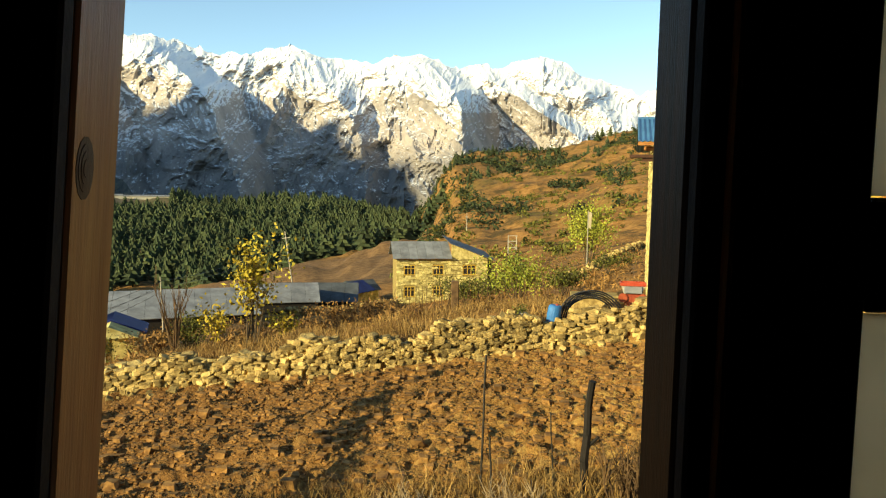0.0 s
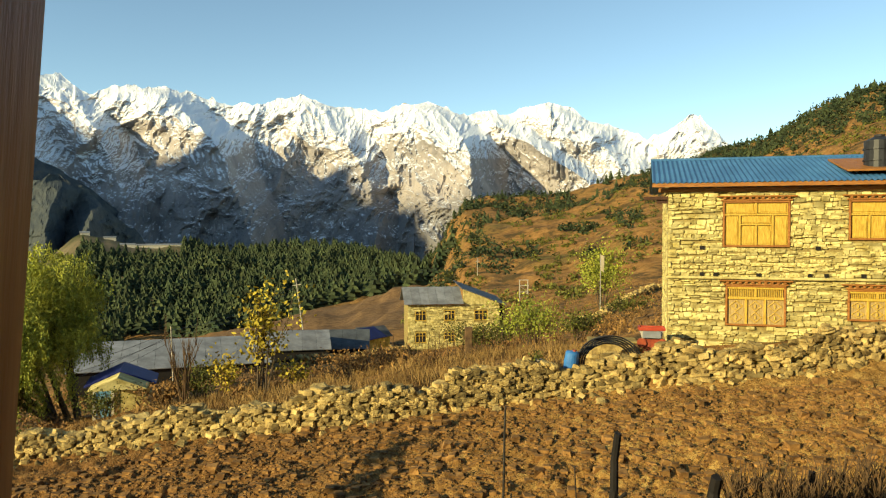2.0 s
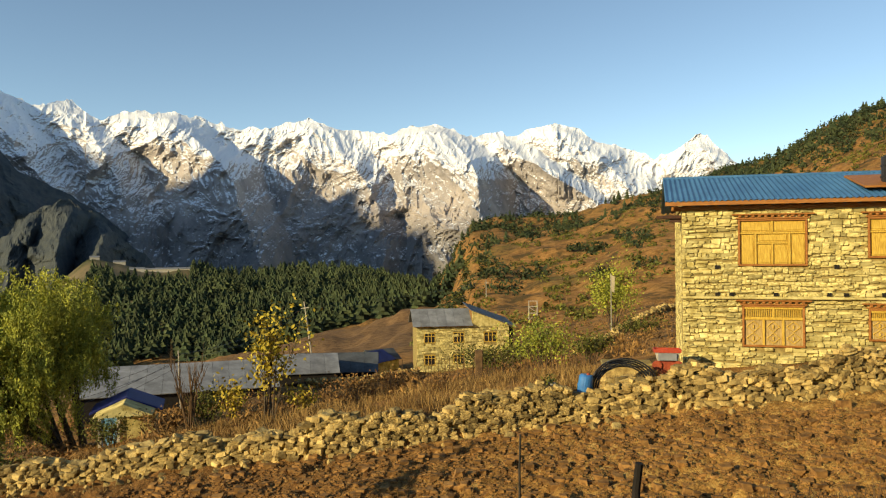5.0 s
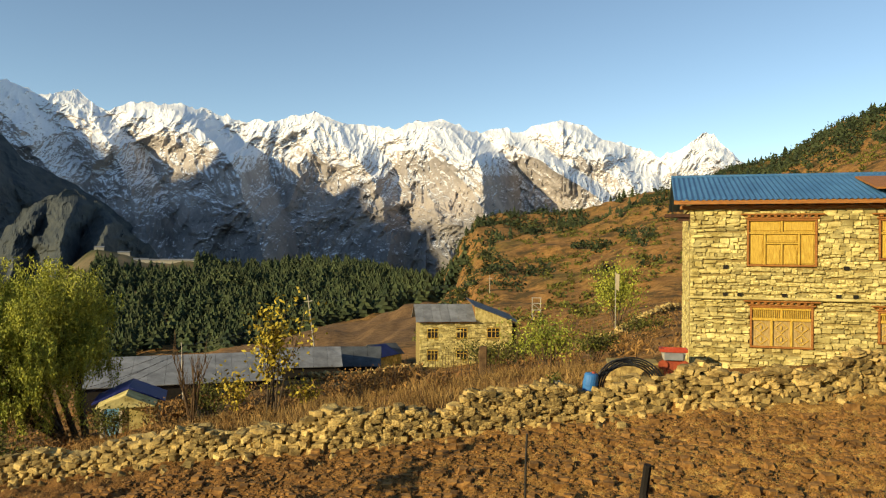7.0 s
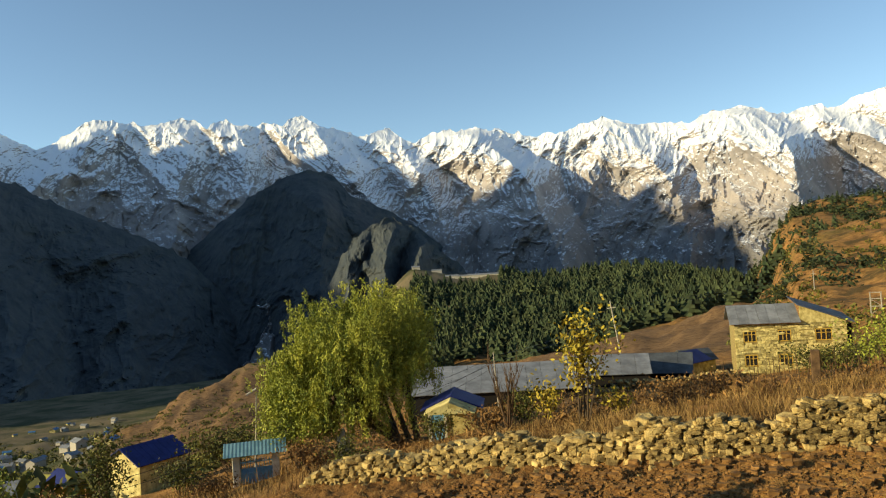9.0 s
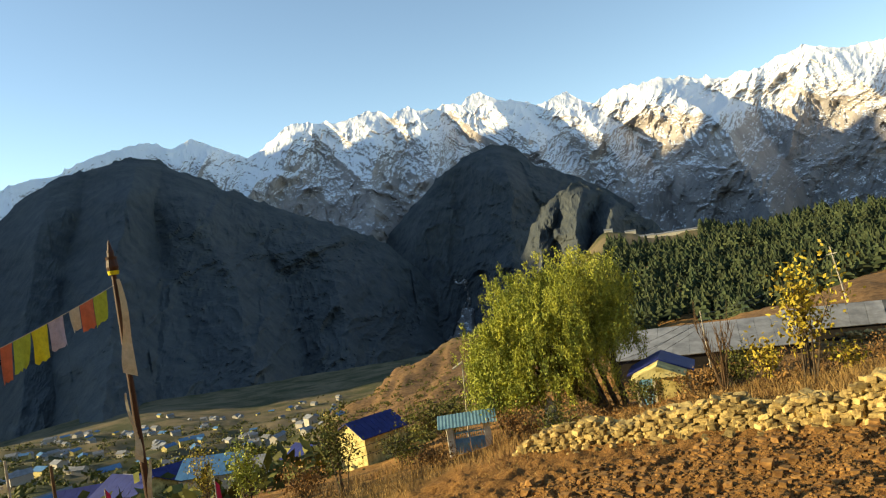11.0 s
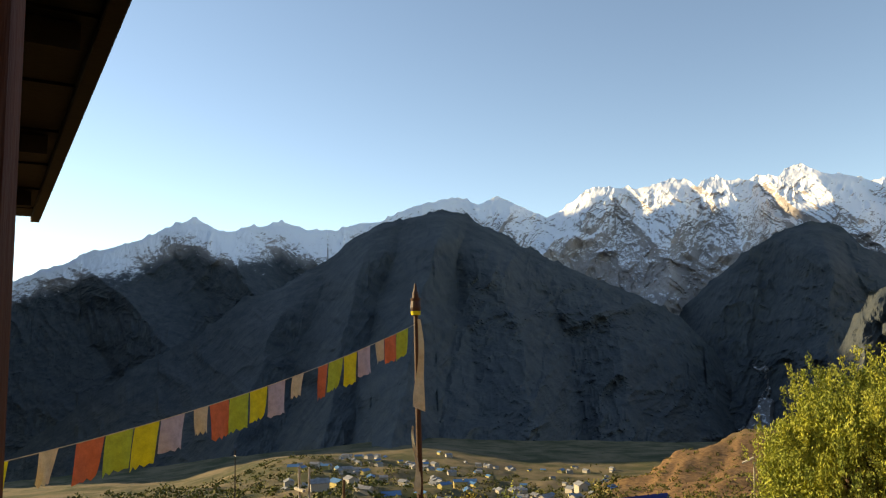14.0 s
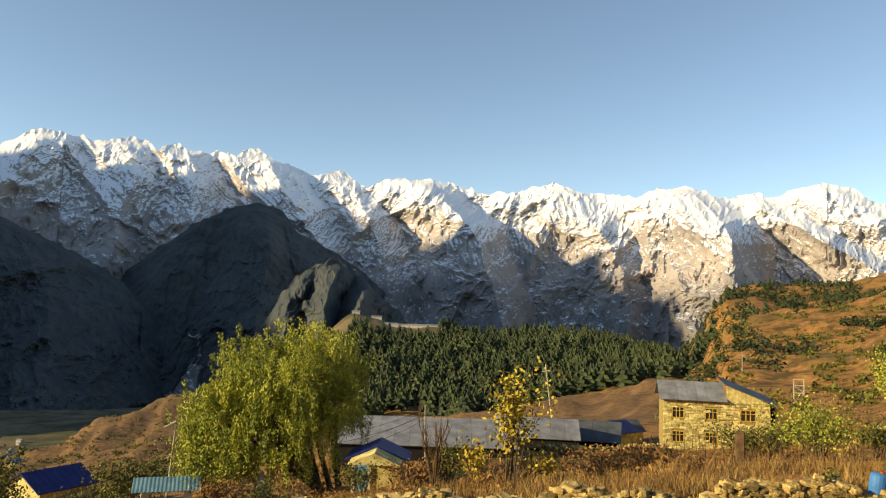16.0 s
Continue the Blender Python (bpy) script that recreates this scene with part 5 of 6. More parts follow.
# ---- prayer flags ----
def flag_pole():
    eye = Vector((-0.3, 0.65, 0))
    base = eye + around(63.9, 16)
    g = ground_at(base.x, base.y)
    b = thing("prayer_flag_pole", pose(base.x, base.y, g - 0.3, 0, 0, 62), "tall wooden prayer pole with ornate gilt finial", "flag pole")
    h = 1.32 - g + 0.3
    part("pole", Shape().rod((0, 0, 0), (0.0, 0, h - 0.55), 0.085, 0.05, 12), M_WOOD_DARK, b)
    f = Shape()
    for z0, z1, r0, r1 in ((-0.62, -0.5, 0.09, 0.12), (-0.5, -0.36, 0.12, 0.10), (-0.36, -0.3, 0.10, 0.115), (-0.3, -0.2, 0.07, 0.065), (-0.2, -0.14, 0.075, 0.05), (-0.14, -0.04, 0.045, 0.03), (-0.04, 0.04, 0.035, 0.004)):
        f.rod((0, 0, h + z0), (0, 0, h + z1), r0, r1, 12)
    part("finial", f, M_WOOD_DARK, b, "dark carved finial")
    part("band", Shape().rod((0, 0, h - 0.66), (0, 0, h - 0.58), 0.1, 0.11, 12), M_CLOTH["yellow"], b, "yellow cloth band")
    # long pale pennants tied down the pole
    for k, (z0, z1, w, off) in enumerate(((h - 0.75, h - 2.6, 0.24, 0.08), (h - 3.0, h - 4.3, 0.13, -0.10), (h - 4.4, h - 5.6, 0.16, 0.10))):
        s = Shape()
        n = 12
        vs = []
        for i in range(n + 1):
            q = i / n
            z = z0 + (z1 - z0) * q
            ww = w * (0.25 + 0.75 * q) * (1 + 0.15 * math.sin(q * 9))
            cx = off * (0.8 + 0.5 * math.sin(q * 5 + k))
            for y in (-0.075, -0.083):
                vs += [(cx - ww / 2, y + 0.03 * math.sin(q * 11), z), (cx + ww / 2, y + 0.03 * math.sin(q * 11 + 1.3), z - 0.12 * q)]
        fs = [(4 * i, 4 * i + 1, 4 * i + 5, 4 * i + 4) for i in range(n)] + [(4 * i + 2, 4 * i + 6, 4 * i + 7, 4 * i + 3) for i in range(n)]
        part("pennant", s.add(vs, fs), M_CLOTH["cream"], b, "white cloth pennant wrapped on the pole")
    # the string and its flags
    a = Vector((base.x, base.y, 1.32 - 0.85))
    e = Vector((-10.7, -0.6, -1.36))
    def at(q):
        return a.lerp(e, q) - Vector((0, 0, 0.52 * 4 * q * (1 - q) * 0.5))
    string = thing("prayer_flag_string", pose(0, 0, 0), "string of faded square prayer flags from the pole to a post", "flags")
    part("end_post", Shape().rod((e.x, e.y, ground_at(e.x, e.y) - 0.3), (e.x, e.y, e.z + 0.2), 0.07, 0.05, 10), M_TWIG, string)
    part("cord", Shape().line([at(i / 30) for i in range(31)], 0.006, 0.006, 5), M_CLOTH["cream"], string)
    colours = ("green", "red", "cream", "lilac", "yellow", "green", "red", "", "cream", "lilac", "yellow", "green", "red", "cream", "lilac", "yellow", "green", "red", "", "cream", "", "yellow", "green", "red", "cream", "lilac", "yellow", "green")
    r = random.Random(12)
    along = (e - a).normalized()
    q = 0.03
    total = (e - a).length
    for i, c in enumerate(colours):
        w = 0.42 + r.uniform(-0.03, 0.03)
        if not c:
            q += 0.22 / total
            continue
        torn = c == "cream" or i == 6
        hgt = 0.53 * (0.75 if torn and i != 6 else 1.0) * r.uniform(0.9, 1.12)
        fw = w * (0.62 if torn else 0.94)
        s, n, k = Shape(), 6, 6
        ph, swing = r.uniform(0, 6), r.uniform(-0.10, 0.04)
        vs = []
        for side in (0, 0.006):
            for jj in range(k + 1):
                vq = jj / k
                for ii in range(n + 1):
                    uq = ii / n
                    top = at(q + uq * fw / total)
                    edge = 0.03 * math.sin(uq * 17 + ph) * (vq == 1)
                    p = top + Vector((0, 0, -hgt * vq - edge)) + along * (-swing * vq - (0.3 * vq * (uq - 0.5) * fw if torn else 0.08 * vq * (uq - 0.5) * fw))
                    bow = 0.035 * math.sin(uq * 5 + ph + vq * 2) * vq + side
                    vs.append(p + Vector((along.y, -along.x, 0)).normalized() * bow)
        stride = (n + 1) * (k + 1)
        fs = [(o + jj * (n + 1) + ii, o + jj * (n + 1) + ii + 1, o + (jj + 1) * (n + 1) + ii + 1, o + (jj + 1) * (n + 1) + ii) for o in (0, stride) for jj in range(k) for ii in range(n)]
        part("flag", s.add(vs, fs), M_CLOTH[c], string, {"red": "faded red flag", "green": "lime green flag", "yellow": "yellow flag", "lilac": "greyish lilac flag", "cream": "torn cream flag"}[c])
        q += w / total
        if q > 0.97:
            break


# ---- plants ----
def leaf_quads(s, centre, n, size, r, spread, droop=0.0, wide=0.28):
    for k in range(n):
        p = Vector(centre) + Vector((r.gauss(0, spread[0]), r.gauss(0, spread[1]), r.gauss(0, spread[2])))
        d = Vector((r.gauss(0, 1), r.gauss(0, 1), r.gauss(0, 1) - droop)).normalized() * size * r.uniform(0.6, 1.3)
        e = d.cross(Vector((r.gauss(0, 1), r.gauss(0, 1), r.gauss(0, 1)))).normalized() * size * wide
        s.add((p - d * 0.5, p + e, p + d * 0.5, p - e), ((0, 1, 2, 3),))


def willow():
    p = around(31.9, 38)
    g = ground_at(p.x, p.y)
    t = thing("willow_tree", pose(p.x, p.y, g, 0, 0, 30), "broad green-yellow willow with drooping leafy strands", "tree")
    r = random.Random(3)
    trunk = Shape()
    tips = []
    for k, (bx, tx, ty, tz) in enumerate(((1.6, 2.4, 0.6, 4.6), (1.3, 0.6, -0.7, 5.6), (0.9, -1.2, 0.4, 5.2), (1.1, -2.6, -0.5, 4.2), (1.5, 1.4, 1.2, 6.0), (0.8, -0.4, 1.0, 6.2), (1.0, -3.4, 0.6, 3.4))):
        a = Vector((bx + 1.3, 0.1 * k - 0.3, -0.3))
        b = Vector((tx, ty, tz))
        m1 = a.lerp(b, 0.35) + Vector((r.uniform(-.2, .2), r.uniform(-.2, .2), 0.4))
        m2 = a.lerp(b, 0.7) + Vector((r.uniform(-.3, .3), r.uniform(-.3, .3), 0.3))
        trunk.line((a, m1, m2, b), 0.16 if k < 4 else 0.11, 0.03, 7)
        tips += [m1.lerp(m2, 0.5), m2, m2.lerp(b, 0.5), b]
        for q in range(5):
            c = m1.lerp(b, r.random())
            dd = c + Vector((r.uniform(-1.3, 1.3), r.uniform(-1.3, 1.3), r.uniform(0.2, 1.2)))
            trunk.line((c, dd), 0.035, 0.012, 5)
            tips.append(dd)
    part("trunk", trunk, M_BARK, t)
    crown, inner = Shape(), Shape()
    for k in range(330):
        # a tuft of hanging strands at the end of one branch
        az, rad = r.uniform(0, 6.283), math.sqrt(r.uniform(0.05, 1))
        x, y = 4.1 * rad * math.cos(az) - 0.3, 3.3 * rad * math.sin(az)
        dome = 7.9 - 3.6 * (max(0, -x - 0.4) / 4.0) ** 1.15 - 2.3 * (max(0, x - 1.2) / 2.6) ** 2 - 1.8 * (y / 3.3) ** 2
        dome += 0.5 * math.sin(x * 2.1 + 1) + 0.4 * math.sin(y * 2.7 + x)
        z = dome - r.random() ** 1.2 * max(0.5, dome - 2.3)
        if r.random() < 0.14:
            z = dome + r.uniform(0.1, 0.9)
        if x > 0.8 and z < 3.4 and r.random() < 0.7 or math.sin(x * 2.9 + z * 1.3) + math.sin(y * 2.3 - z * 1.7) > 1.35:
            continue
        # tufts deep in the crown get a darker leaf colour as painted shade
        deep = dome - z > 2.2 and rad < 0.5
        spread = r.uniform(0.22, 0.55)
        for j in range(r.randrange(5, 14)):
            bx, by, bz = x + r.gauss(0, spread), y + r.gauss(0, spread), z + r.gauss(0, 0.2)
            length = r.uniform(0.6, 1.9) * (0.6 if z > 7.5 else 1)
            sway, side = r.uniform(-0.12, 0.22), r.uniform(-0.15, 0.15)
            for i in range(int(length * 17)):
                q = i / (length * 17)
                pt = Vector((bx + sway * q, by + side * q, bz + 0.18 * math.sin(q * 2.4) - length * q))
                if pt.z < 0.9:
                    break
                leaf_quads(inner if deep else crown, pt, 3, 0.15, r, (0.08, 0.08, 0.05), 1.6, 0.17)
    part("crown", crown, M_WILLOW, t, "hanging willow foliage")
    part("inner_leaves", inner, M_SHRUB, t, "deep crown leaves, coloured darker to stand for shade")


def bush(name, az, dist, w, h, mat, label, category="bush", n=900, size=0.14, stems=9, lift=0.0, seed=1, bare=False, fill=0.35, tall=False):
    p = around(az, dist)
    t = thing(name, pose(p.x, p.y, ground_at(p.x, p.y) + lift), label, category)
    r = random.Random(seed)
    st = Shape()
    tips = []
    for k in range(stems):
        a = Vector((r.uniform(-0.12, 0.12) * w * 0.5, r.uniform(-0.12, 0.12) * w * 0.5, -0.25))
        an = r.uniform(0, 6.283)
        sp = r.uniform(0.1, 1) * w * 0.45
        b = Vector((math.cos(an) * sp, math.sin(an) * sp * 0.7, h * r.uniform(0.6, 1.0)))
        m = a.lerp(b, 0.5) + Vector((r.uniform(-.1, .1), r.uniform(-.1, .1), 0.12 * h))
        st.line((a, m, b), 0.012 + 0.008 * h, 0.006, 5)
        tips += [m.lerp(b, r.random()) for q in range(5)] + [b]
        for q in range(4 if not bare else 9):
            c = a.lerp(m, r.uniform(0.4, 1)).lerp(b, r.random() * 0.8)
            d = c + Vector((r.uniform(-.3, .3) * w * 0.5, r.uniform(-.3, .3) * w * 0.5, r.uniform(0.1, 0.4) * h))
            st.line((c, d), 0.008 + 0.002 * h, 0.004, 4)
            tips.append(d)
    part("stem", st, (M_DEAD if category == "weed" and h < 1 else M_TWIG) if bare else M_BARK, t)
    if n:
        cr = Shape()
        for k in range(n):
            c = r.choice(tips)
            leaf_quads(cr, c, 1, size, r, (fill * w * 0.3, fill * w * 0.3, fill * h * 0.3), 0.4)
        part("leaves", cr, mat, t)
    return t


def conifer(r, detail=1):
    """One pine about one unit high: trunk and tiers of ragged drooping boughs."""
    s = Shape().rod((0, 0, 0), (0, 0, 0.9), 0.018, 0.006, 5)
    for k in range(7):
        z = 0.16 + 0.115 * k
        rad = 0.235 * (1 - (k / 7.6) ** 1.45) * r.uniform(0.8, 1.2)
        n = 8
        ring = [(rad * (1 if i % 2 else 0.5) * math.cos(6.2832 * i / n + k) * r.uniform(0.8, 1.2), rad * (1 if i % 2 else 0.5) * math.sin(6.2832 * i / n + k) * r.uniform(0.8, 1.2), z - 0.04 + r.uniform(-0.02, 0.02)) for i in range(n)]
        s.add(ring + [(0, 0, z + 0.19 - 0.005 * k)], [(i, (i + 1) % n, n) for i in range(n)])
    return s


def forest():
    r = random.Random(17)
    kinds = [conifer(r) for k in range(6)]
    woods = Shape()
    placed = 0
    while placed < 2300:
        az, d = r.uniform(0.2, 31), math.sqrt(r.uniform(300 ** 2, 668 ** 2))
        edge = 305 + 14 * math.sin(az * 0.9) + (25 if az > 20 else 0)
        if d < edge or (az < 3.2 and d > 420) or (az < 2.0 and d > 335) or (20.5 < az < 28.5 and d > 575) or (az > 26.3 and d > 470 + (31 - az) * 24) or (az > 28.4 and d < 380):
            continue
        p = around(az, d)
        h = r.uniform(8, 14.5) * (0.9 if d > 600 else 1)
        m = pose(p.x, p.y, ground_at(p.x, p.y) - 0.4, 0, 0, r.uniform(0, 360)) @ Matrix.Diagonal((h * r.uniform(1.0, 1.5), h * r.uniform(1.0, 1.5), h, 1))
        k = kinds[r.randrange(6)]
        woods.add([m @ Vector(v) for v in k.v], k.f)
        placed += 1
    for k in range(260):   # scattered on the hill and along the valley
        az, d = (r.gauss(-6, 5), r.uniform(300, 470)) if k < 190 else (r.uniform(-31, -19), r.uniform(330, 480))
        if k < 190 and patchy(az * 0.5, d / 55, 88) < 0.12:
            continue
        p = around(az, d)
        h = r.uniform(3, 7.5)
        m = pose(p.x, p.y, ground_at(p.x, p.y) - 0.3, 0, 0, r.uniform(0, 360)) @ Matrix.Diagonal((h * 1.2, h * 1.2, h, 1))
        q = kinds[r.randrange(6)]
        woods.add([m @ Vector(v) for v in q.v], q.f)
    tagged(part("pine_forest", woods, M_PINE, None), "dense dark green pine forest on the hillside", "forest", kind="stuff")


def scrub():
    """Low bushes over the hill, the slopes and the valley."""
    r = random.Random(29)
    s = Shape()
    for k in range(4900):
        if k < 2600:
            az, d = r.uniform(-32, 4), r.uniform(120, 470)
            if patchy(az * 0.35, d / 40, 5) < -0.1:
                continue
            size = r.uniform(0.5, 1.7)
        elif k < 3500:
            az, d = r.uniform(32, 49), r.uniform(70, 420)
            size = r.uniform(0.5, 1.6)
        else:
            az, d = r.uniform(49, 88), r.uniform(60, 640)
            size = r.uniform(0.9, 3.4)
        p = around(az, d)
        c = Vector((p.x, p.y, ground_at(p.x, p.y) + size * 0.3))
        leaf_quads(s, c, 26, size * 0.55, r, (size * 0.45, size * 0.45, size * 0.3))
    dark = Shape()
    for k in range(3600):
        az, d = (r.uniform(-22, 2.2), r.uniform(170, 455)) if k < 2300 else (r.uniform(-33, -17), r.uniform(280, 470))
        if k < 2300 and patchy(az * 0.45, d / 38, 61) < 0.02:
            continue
        size = r.uniform(0.7, 2.1) * (1.2 if d > 330 else 0.9)
        p = around(az, d)
        c = Vector((p.x, p.y, ground_at(p.x, p.y) + size * 0.55))
        leaf_quads(dark, c, 22, size * 0.75, r, (size * 0.42, size * 0.42, size * 0.45))
    tagged(part("hillside_bushes", dark, M_PINE, None), "dark green juniper bushes dotted over the brown hill", "bushes", kind="stuff")
    tagged(part("hillside_scrub", s, M_SHRUB, None), "low olive and rust scrub scattered over the slopes", "scrub", kind="stuff")


def dry_grass():
    r = random.Random(41)
    s = Shape()
    def blade(x, y, z, h, w, lean):
        a = r.uniform(0, 6.283)
        dx, dy = math.cos(a) * w, math.sin(a) * w
        tx, ty = r.gauss(0, lean) * h, r.gauss(0, lean) * h
        s.add(((x - dx, y - dy, z), (x + dx, y + dy, z), (x + tx, y + ty, z + h)), ((0, 1, 2),))
    for k in range(15000):           # strip behind the wall
        x = r.uniform(-15, 6)
        y = float(wall_line(x)) + 0.7 + abs(r.gauss(0, 4.5))
        if patchy(x * 0.5, y * 0.4, 3) < -0.35:
            continue
        blade(x, y, ground_at(x, y) - 0.03, r.uniform(0.12, 0.5), 0.014, 0.4)
    for k in range(9000):            # slope to the west of the field
        az, d = r.uniform(33, 66), r.uniform(15, 44)
        p = around(az, d)
        if p.x + 0.25 * (p.y - 12) > -16.5 and p.y < 20.5:
            continue
        blade(p.x, p.y, ground_at(p.x, p.y) - 0.03, r.uniform(0.15, 0.7), 0.015, 0.35)
    for k in range(26000):            # stubble in the field
        x, y = r.uniform(-15, 13), r.uniform(8, 20.3)
        if patchy(x * 0.6, y * 0.9, 8) < -0.1:
            continue
        blade(x, y, ground_at(x, y) - 0.02, r.uniform(0.03, 0.13), 0.012, 0.9)
    for k in range(12000):            # rough growth under the window
        x, y = r.uniform(-6, 7), r.uniform(7.6, 11.5)
        if patchy(x * 0.9, y * 0.9, 18) < -0.2:
            continue
        blade(x, y, ground_at(x, y) - 0.02, r.uniform(0.12, 0.7), 0.010, 0.45)
    tagged(part("dry_grass", s, M_STRAW, None), "dry straw-coloured grass and stubble", "grass", kind="stuff")


def dry_scrub():
    r = random.Random(52)
    s = Shape()
    for k in range(1500):
        az, d = (r.uniform(-17, 3), r.uniform(30, 125)) if k < 900 else (r.uniform(2, 33), r.uniform(25, 70))
        if patchy(az * 0.4, d / 9, 4) < -0.15:
            continue
        size = r.uniform(0.2, 0.7)
        p = around(az, d)
        leaf_quads(s, (p.x, p.y, ground_at(p.x, p.y) + size * 0.3), 30, size * 0.5, r, (size * 0.5, size * 0.5, size * 0.3), -0.8, 0.12)
    tagged(part("dry_scrub", s, M_RUST, None), "rust-brown dry scrub on the slope", "scrub", kind="stuff")


def clods():
    r = random.Random(53)
    s = Shape()
    for k in range(20000):
        az, d = r.uniform(-33, 37), 8.5 + 12.5 * math.sqrt(r.random())
        p = around(az, d)
        if p.y > float(wall_line(p.x)) - 0.25 or p.x + 0.25 * (p.y - 12) < -16:
            continue
        q = r.uniform(0.014, 0.045) * (2.6 if r.random() < 0.06 else 1)
        c = Vector((p.x, p.y, ground_at(p.x, p.y) + q * 0.35))
        vs = [c + Vector((sx * q * r.uniform(0.5, 1.3), sy * q * r.uniform(0.5, 1.3), sz * q * r.uniform(0.4, 0.9))) for sz in (-1, 1) for sx, sy in ((-1, -1), (1, -1), (1, 1), (-1, 1))]
        s.add(vs, ((3, 2, 1, 0), (4, 5, 6, 7), (0, 1, 5, 4), (1, 2, 6, 5), (2, 3, 7, 6), (3, 0, 4, 7)))
    tagged(part("soil_clods", s, M_CLOD, None), "loose brown clods of ploughed soil", "soil", kind="stuff")


def rubble_line(a, b, h, label):
    """A low far wall of heaped stones between two places."""
    r = random.Random(int(h * 1000) + 3)
    s = Shape()
    n = int((b - a).length / 0.22)
    shapes = [stone_mesh("stone", 1, 1, 1, 300 + k, M_RUBBLE) for k in range(6)]
    for i in range(n):
        p = a.lerp(b, i / n)
        g = ground_at(p.x, p.y)
        for k in range(5):
            q = r.uniform(0.18, 0.42)
            m = pose(p.x + r.gauss(0, 0.2), p.y + r.gauss(0, 0.2), g + h * (k + 0.3) / 5, r.uniform(0, 40), r.uniform(0, 40), r.uniform(0, 90)) @ Matrix.Diagonal((q, q * 0.9, q * 0.6, 1))
            t = shapes[r.randrange(6)]
            s.add([m @ Vector(v) for v in t.v], t.f)
    w = thing("stone_wall", pose(0, 0, 0), label, "stone wall")
    tagged(part("stones", s, M_RUBBLE_STUFF, w), kind="stuff")


def wattle_fence():
    f = thing("stick_fence", pose(0, 0, 0), "rough fence of thin dark sticks behind the wall", "fence")
    r = random.Random(8)
    for k in range(70):
        q = k / 70
        x, y = -4.6 + 9.2 * q + r.uniform(-.05, .05), 28.0 + 1.2 * math.sin(q * 3) + r.uniform(-.1, .1)
        z = ground_at(x, y)
        h = r.uniform(0.6, 1.35)
        part("stick", Shape().rod((x, y, z - 0.15), (x + r.gauss(0, 0.12), y + r.gauss(0, 0.1), z + h), r.uniform(0.012, 0.03), 0.008, 5), M_TWIG, f)
    x, y = 0.35, 28.3
    z = ground_at(x, y)
    part("post", Shape().box((x, y, z - 0.2), (x + 0.3, y + 0.25, z + 1.25), bevel=0.03), M_TWIG, f, "thick dark gate post")


def stakes():
    """Posts and sticks of the fence below the window."""
    for az, d, h, rad, lean in ((-3.7, 11.2, 2.3, 0.022, 1), (-4.6, 11.0, 0.95, 0.02, -2), (-12.0, 10.8, 1.9, 0.075, 4), (-19.8, 11.3, 1.05, 0.11, -2), (3.2, 10.4, 0.75, 0.035, 4),
                                (18.6, 10.6, 0.6, 0.04, 3), (21.2, 10.4, 0.45, 0.045, -5), (-9.8, 11.0, 1.4, 0.014, -3), (-26.0, 12.0, 0.9, 0.07, 3)):
        p = around(az, d)
        z = ground_at(p.x, p.y)
        b = thing("fence_stake", pose(p.x, p.y, z - 0.2, 0, lean, 0), "dark weathered wooden stake in the field edge", "stake", "stakes")
        r = random.Random(int(d * 100))
        pts = [Vector((r.uniform(-1, 1) * rad * 0.5, r.uniform(-1, 1) * rad * 0.5, (h + 0.2) * i / 5)) for i in range(6)]
        s = Shape().line(pts, rad, rad * 0.75, 8)
        part("post", s, M_IRON if rad < 0.03 else (M_BLACK if rad > 0.06 else M_TWIG), b)
        if rad > 0.06:
            part("stub", Shape().rod((0, 0, h * 0.55), (rad * 2.0, -rad, h * 0.66), rad * 0.5, rad * 0.35, 6), M_BLACK, b)


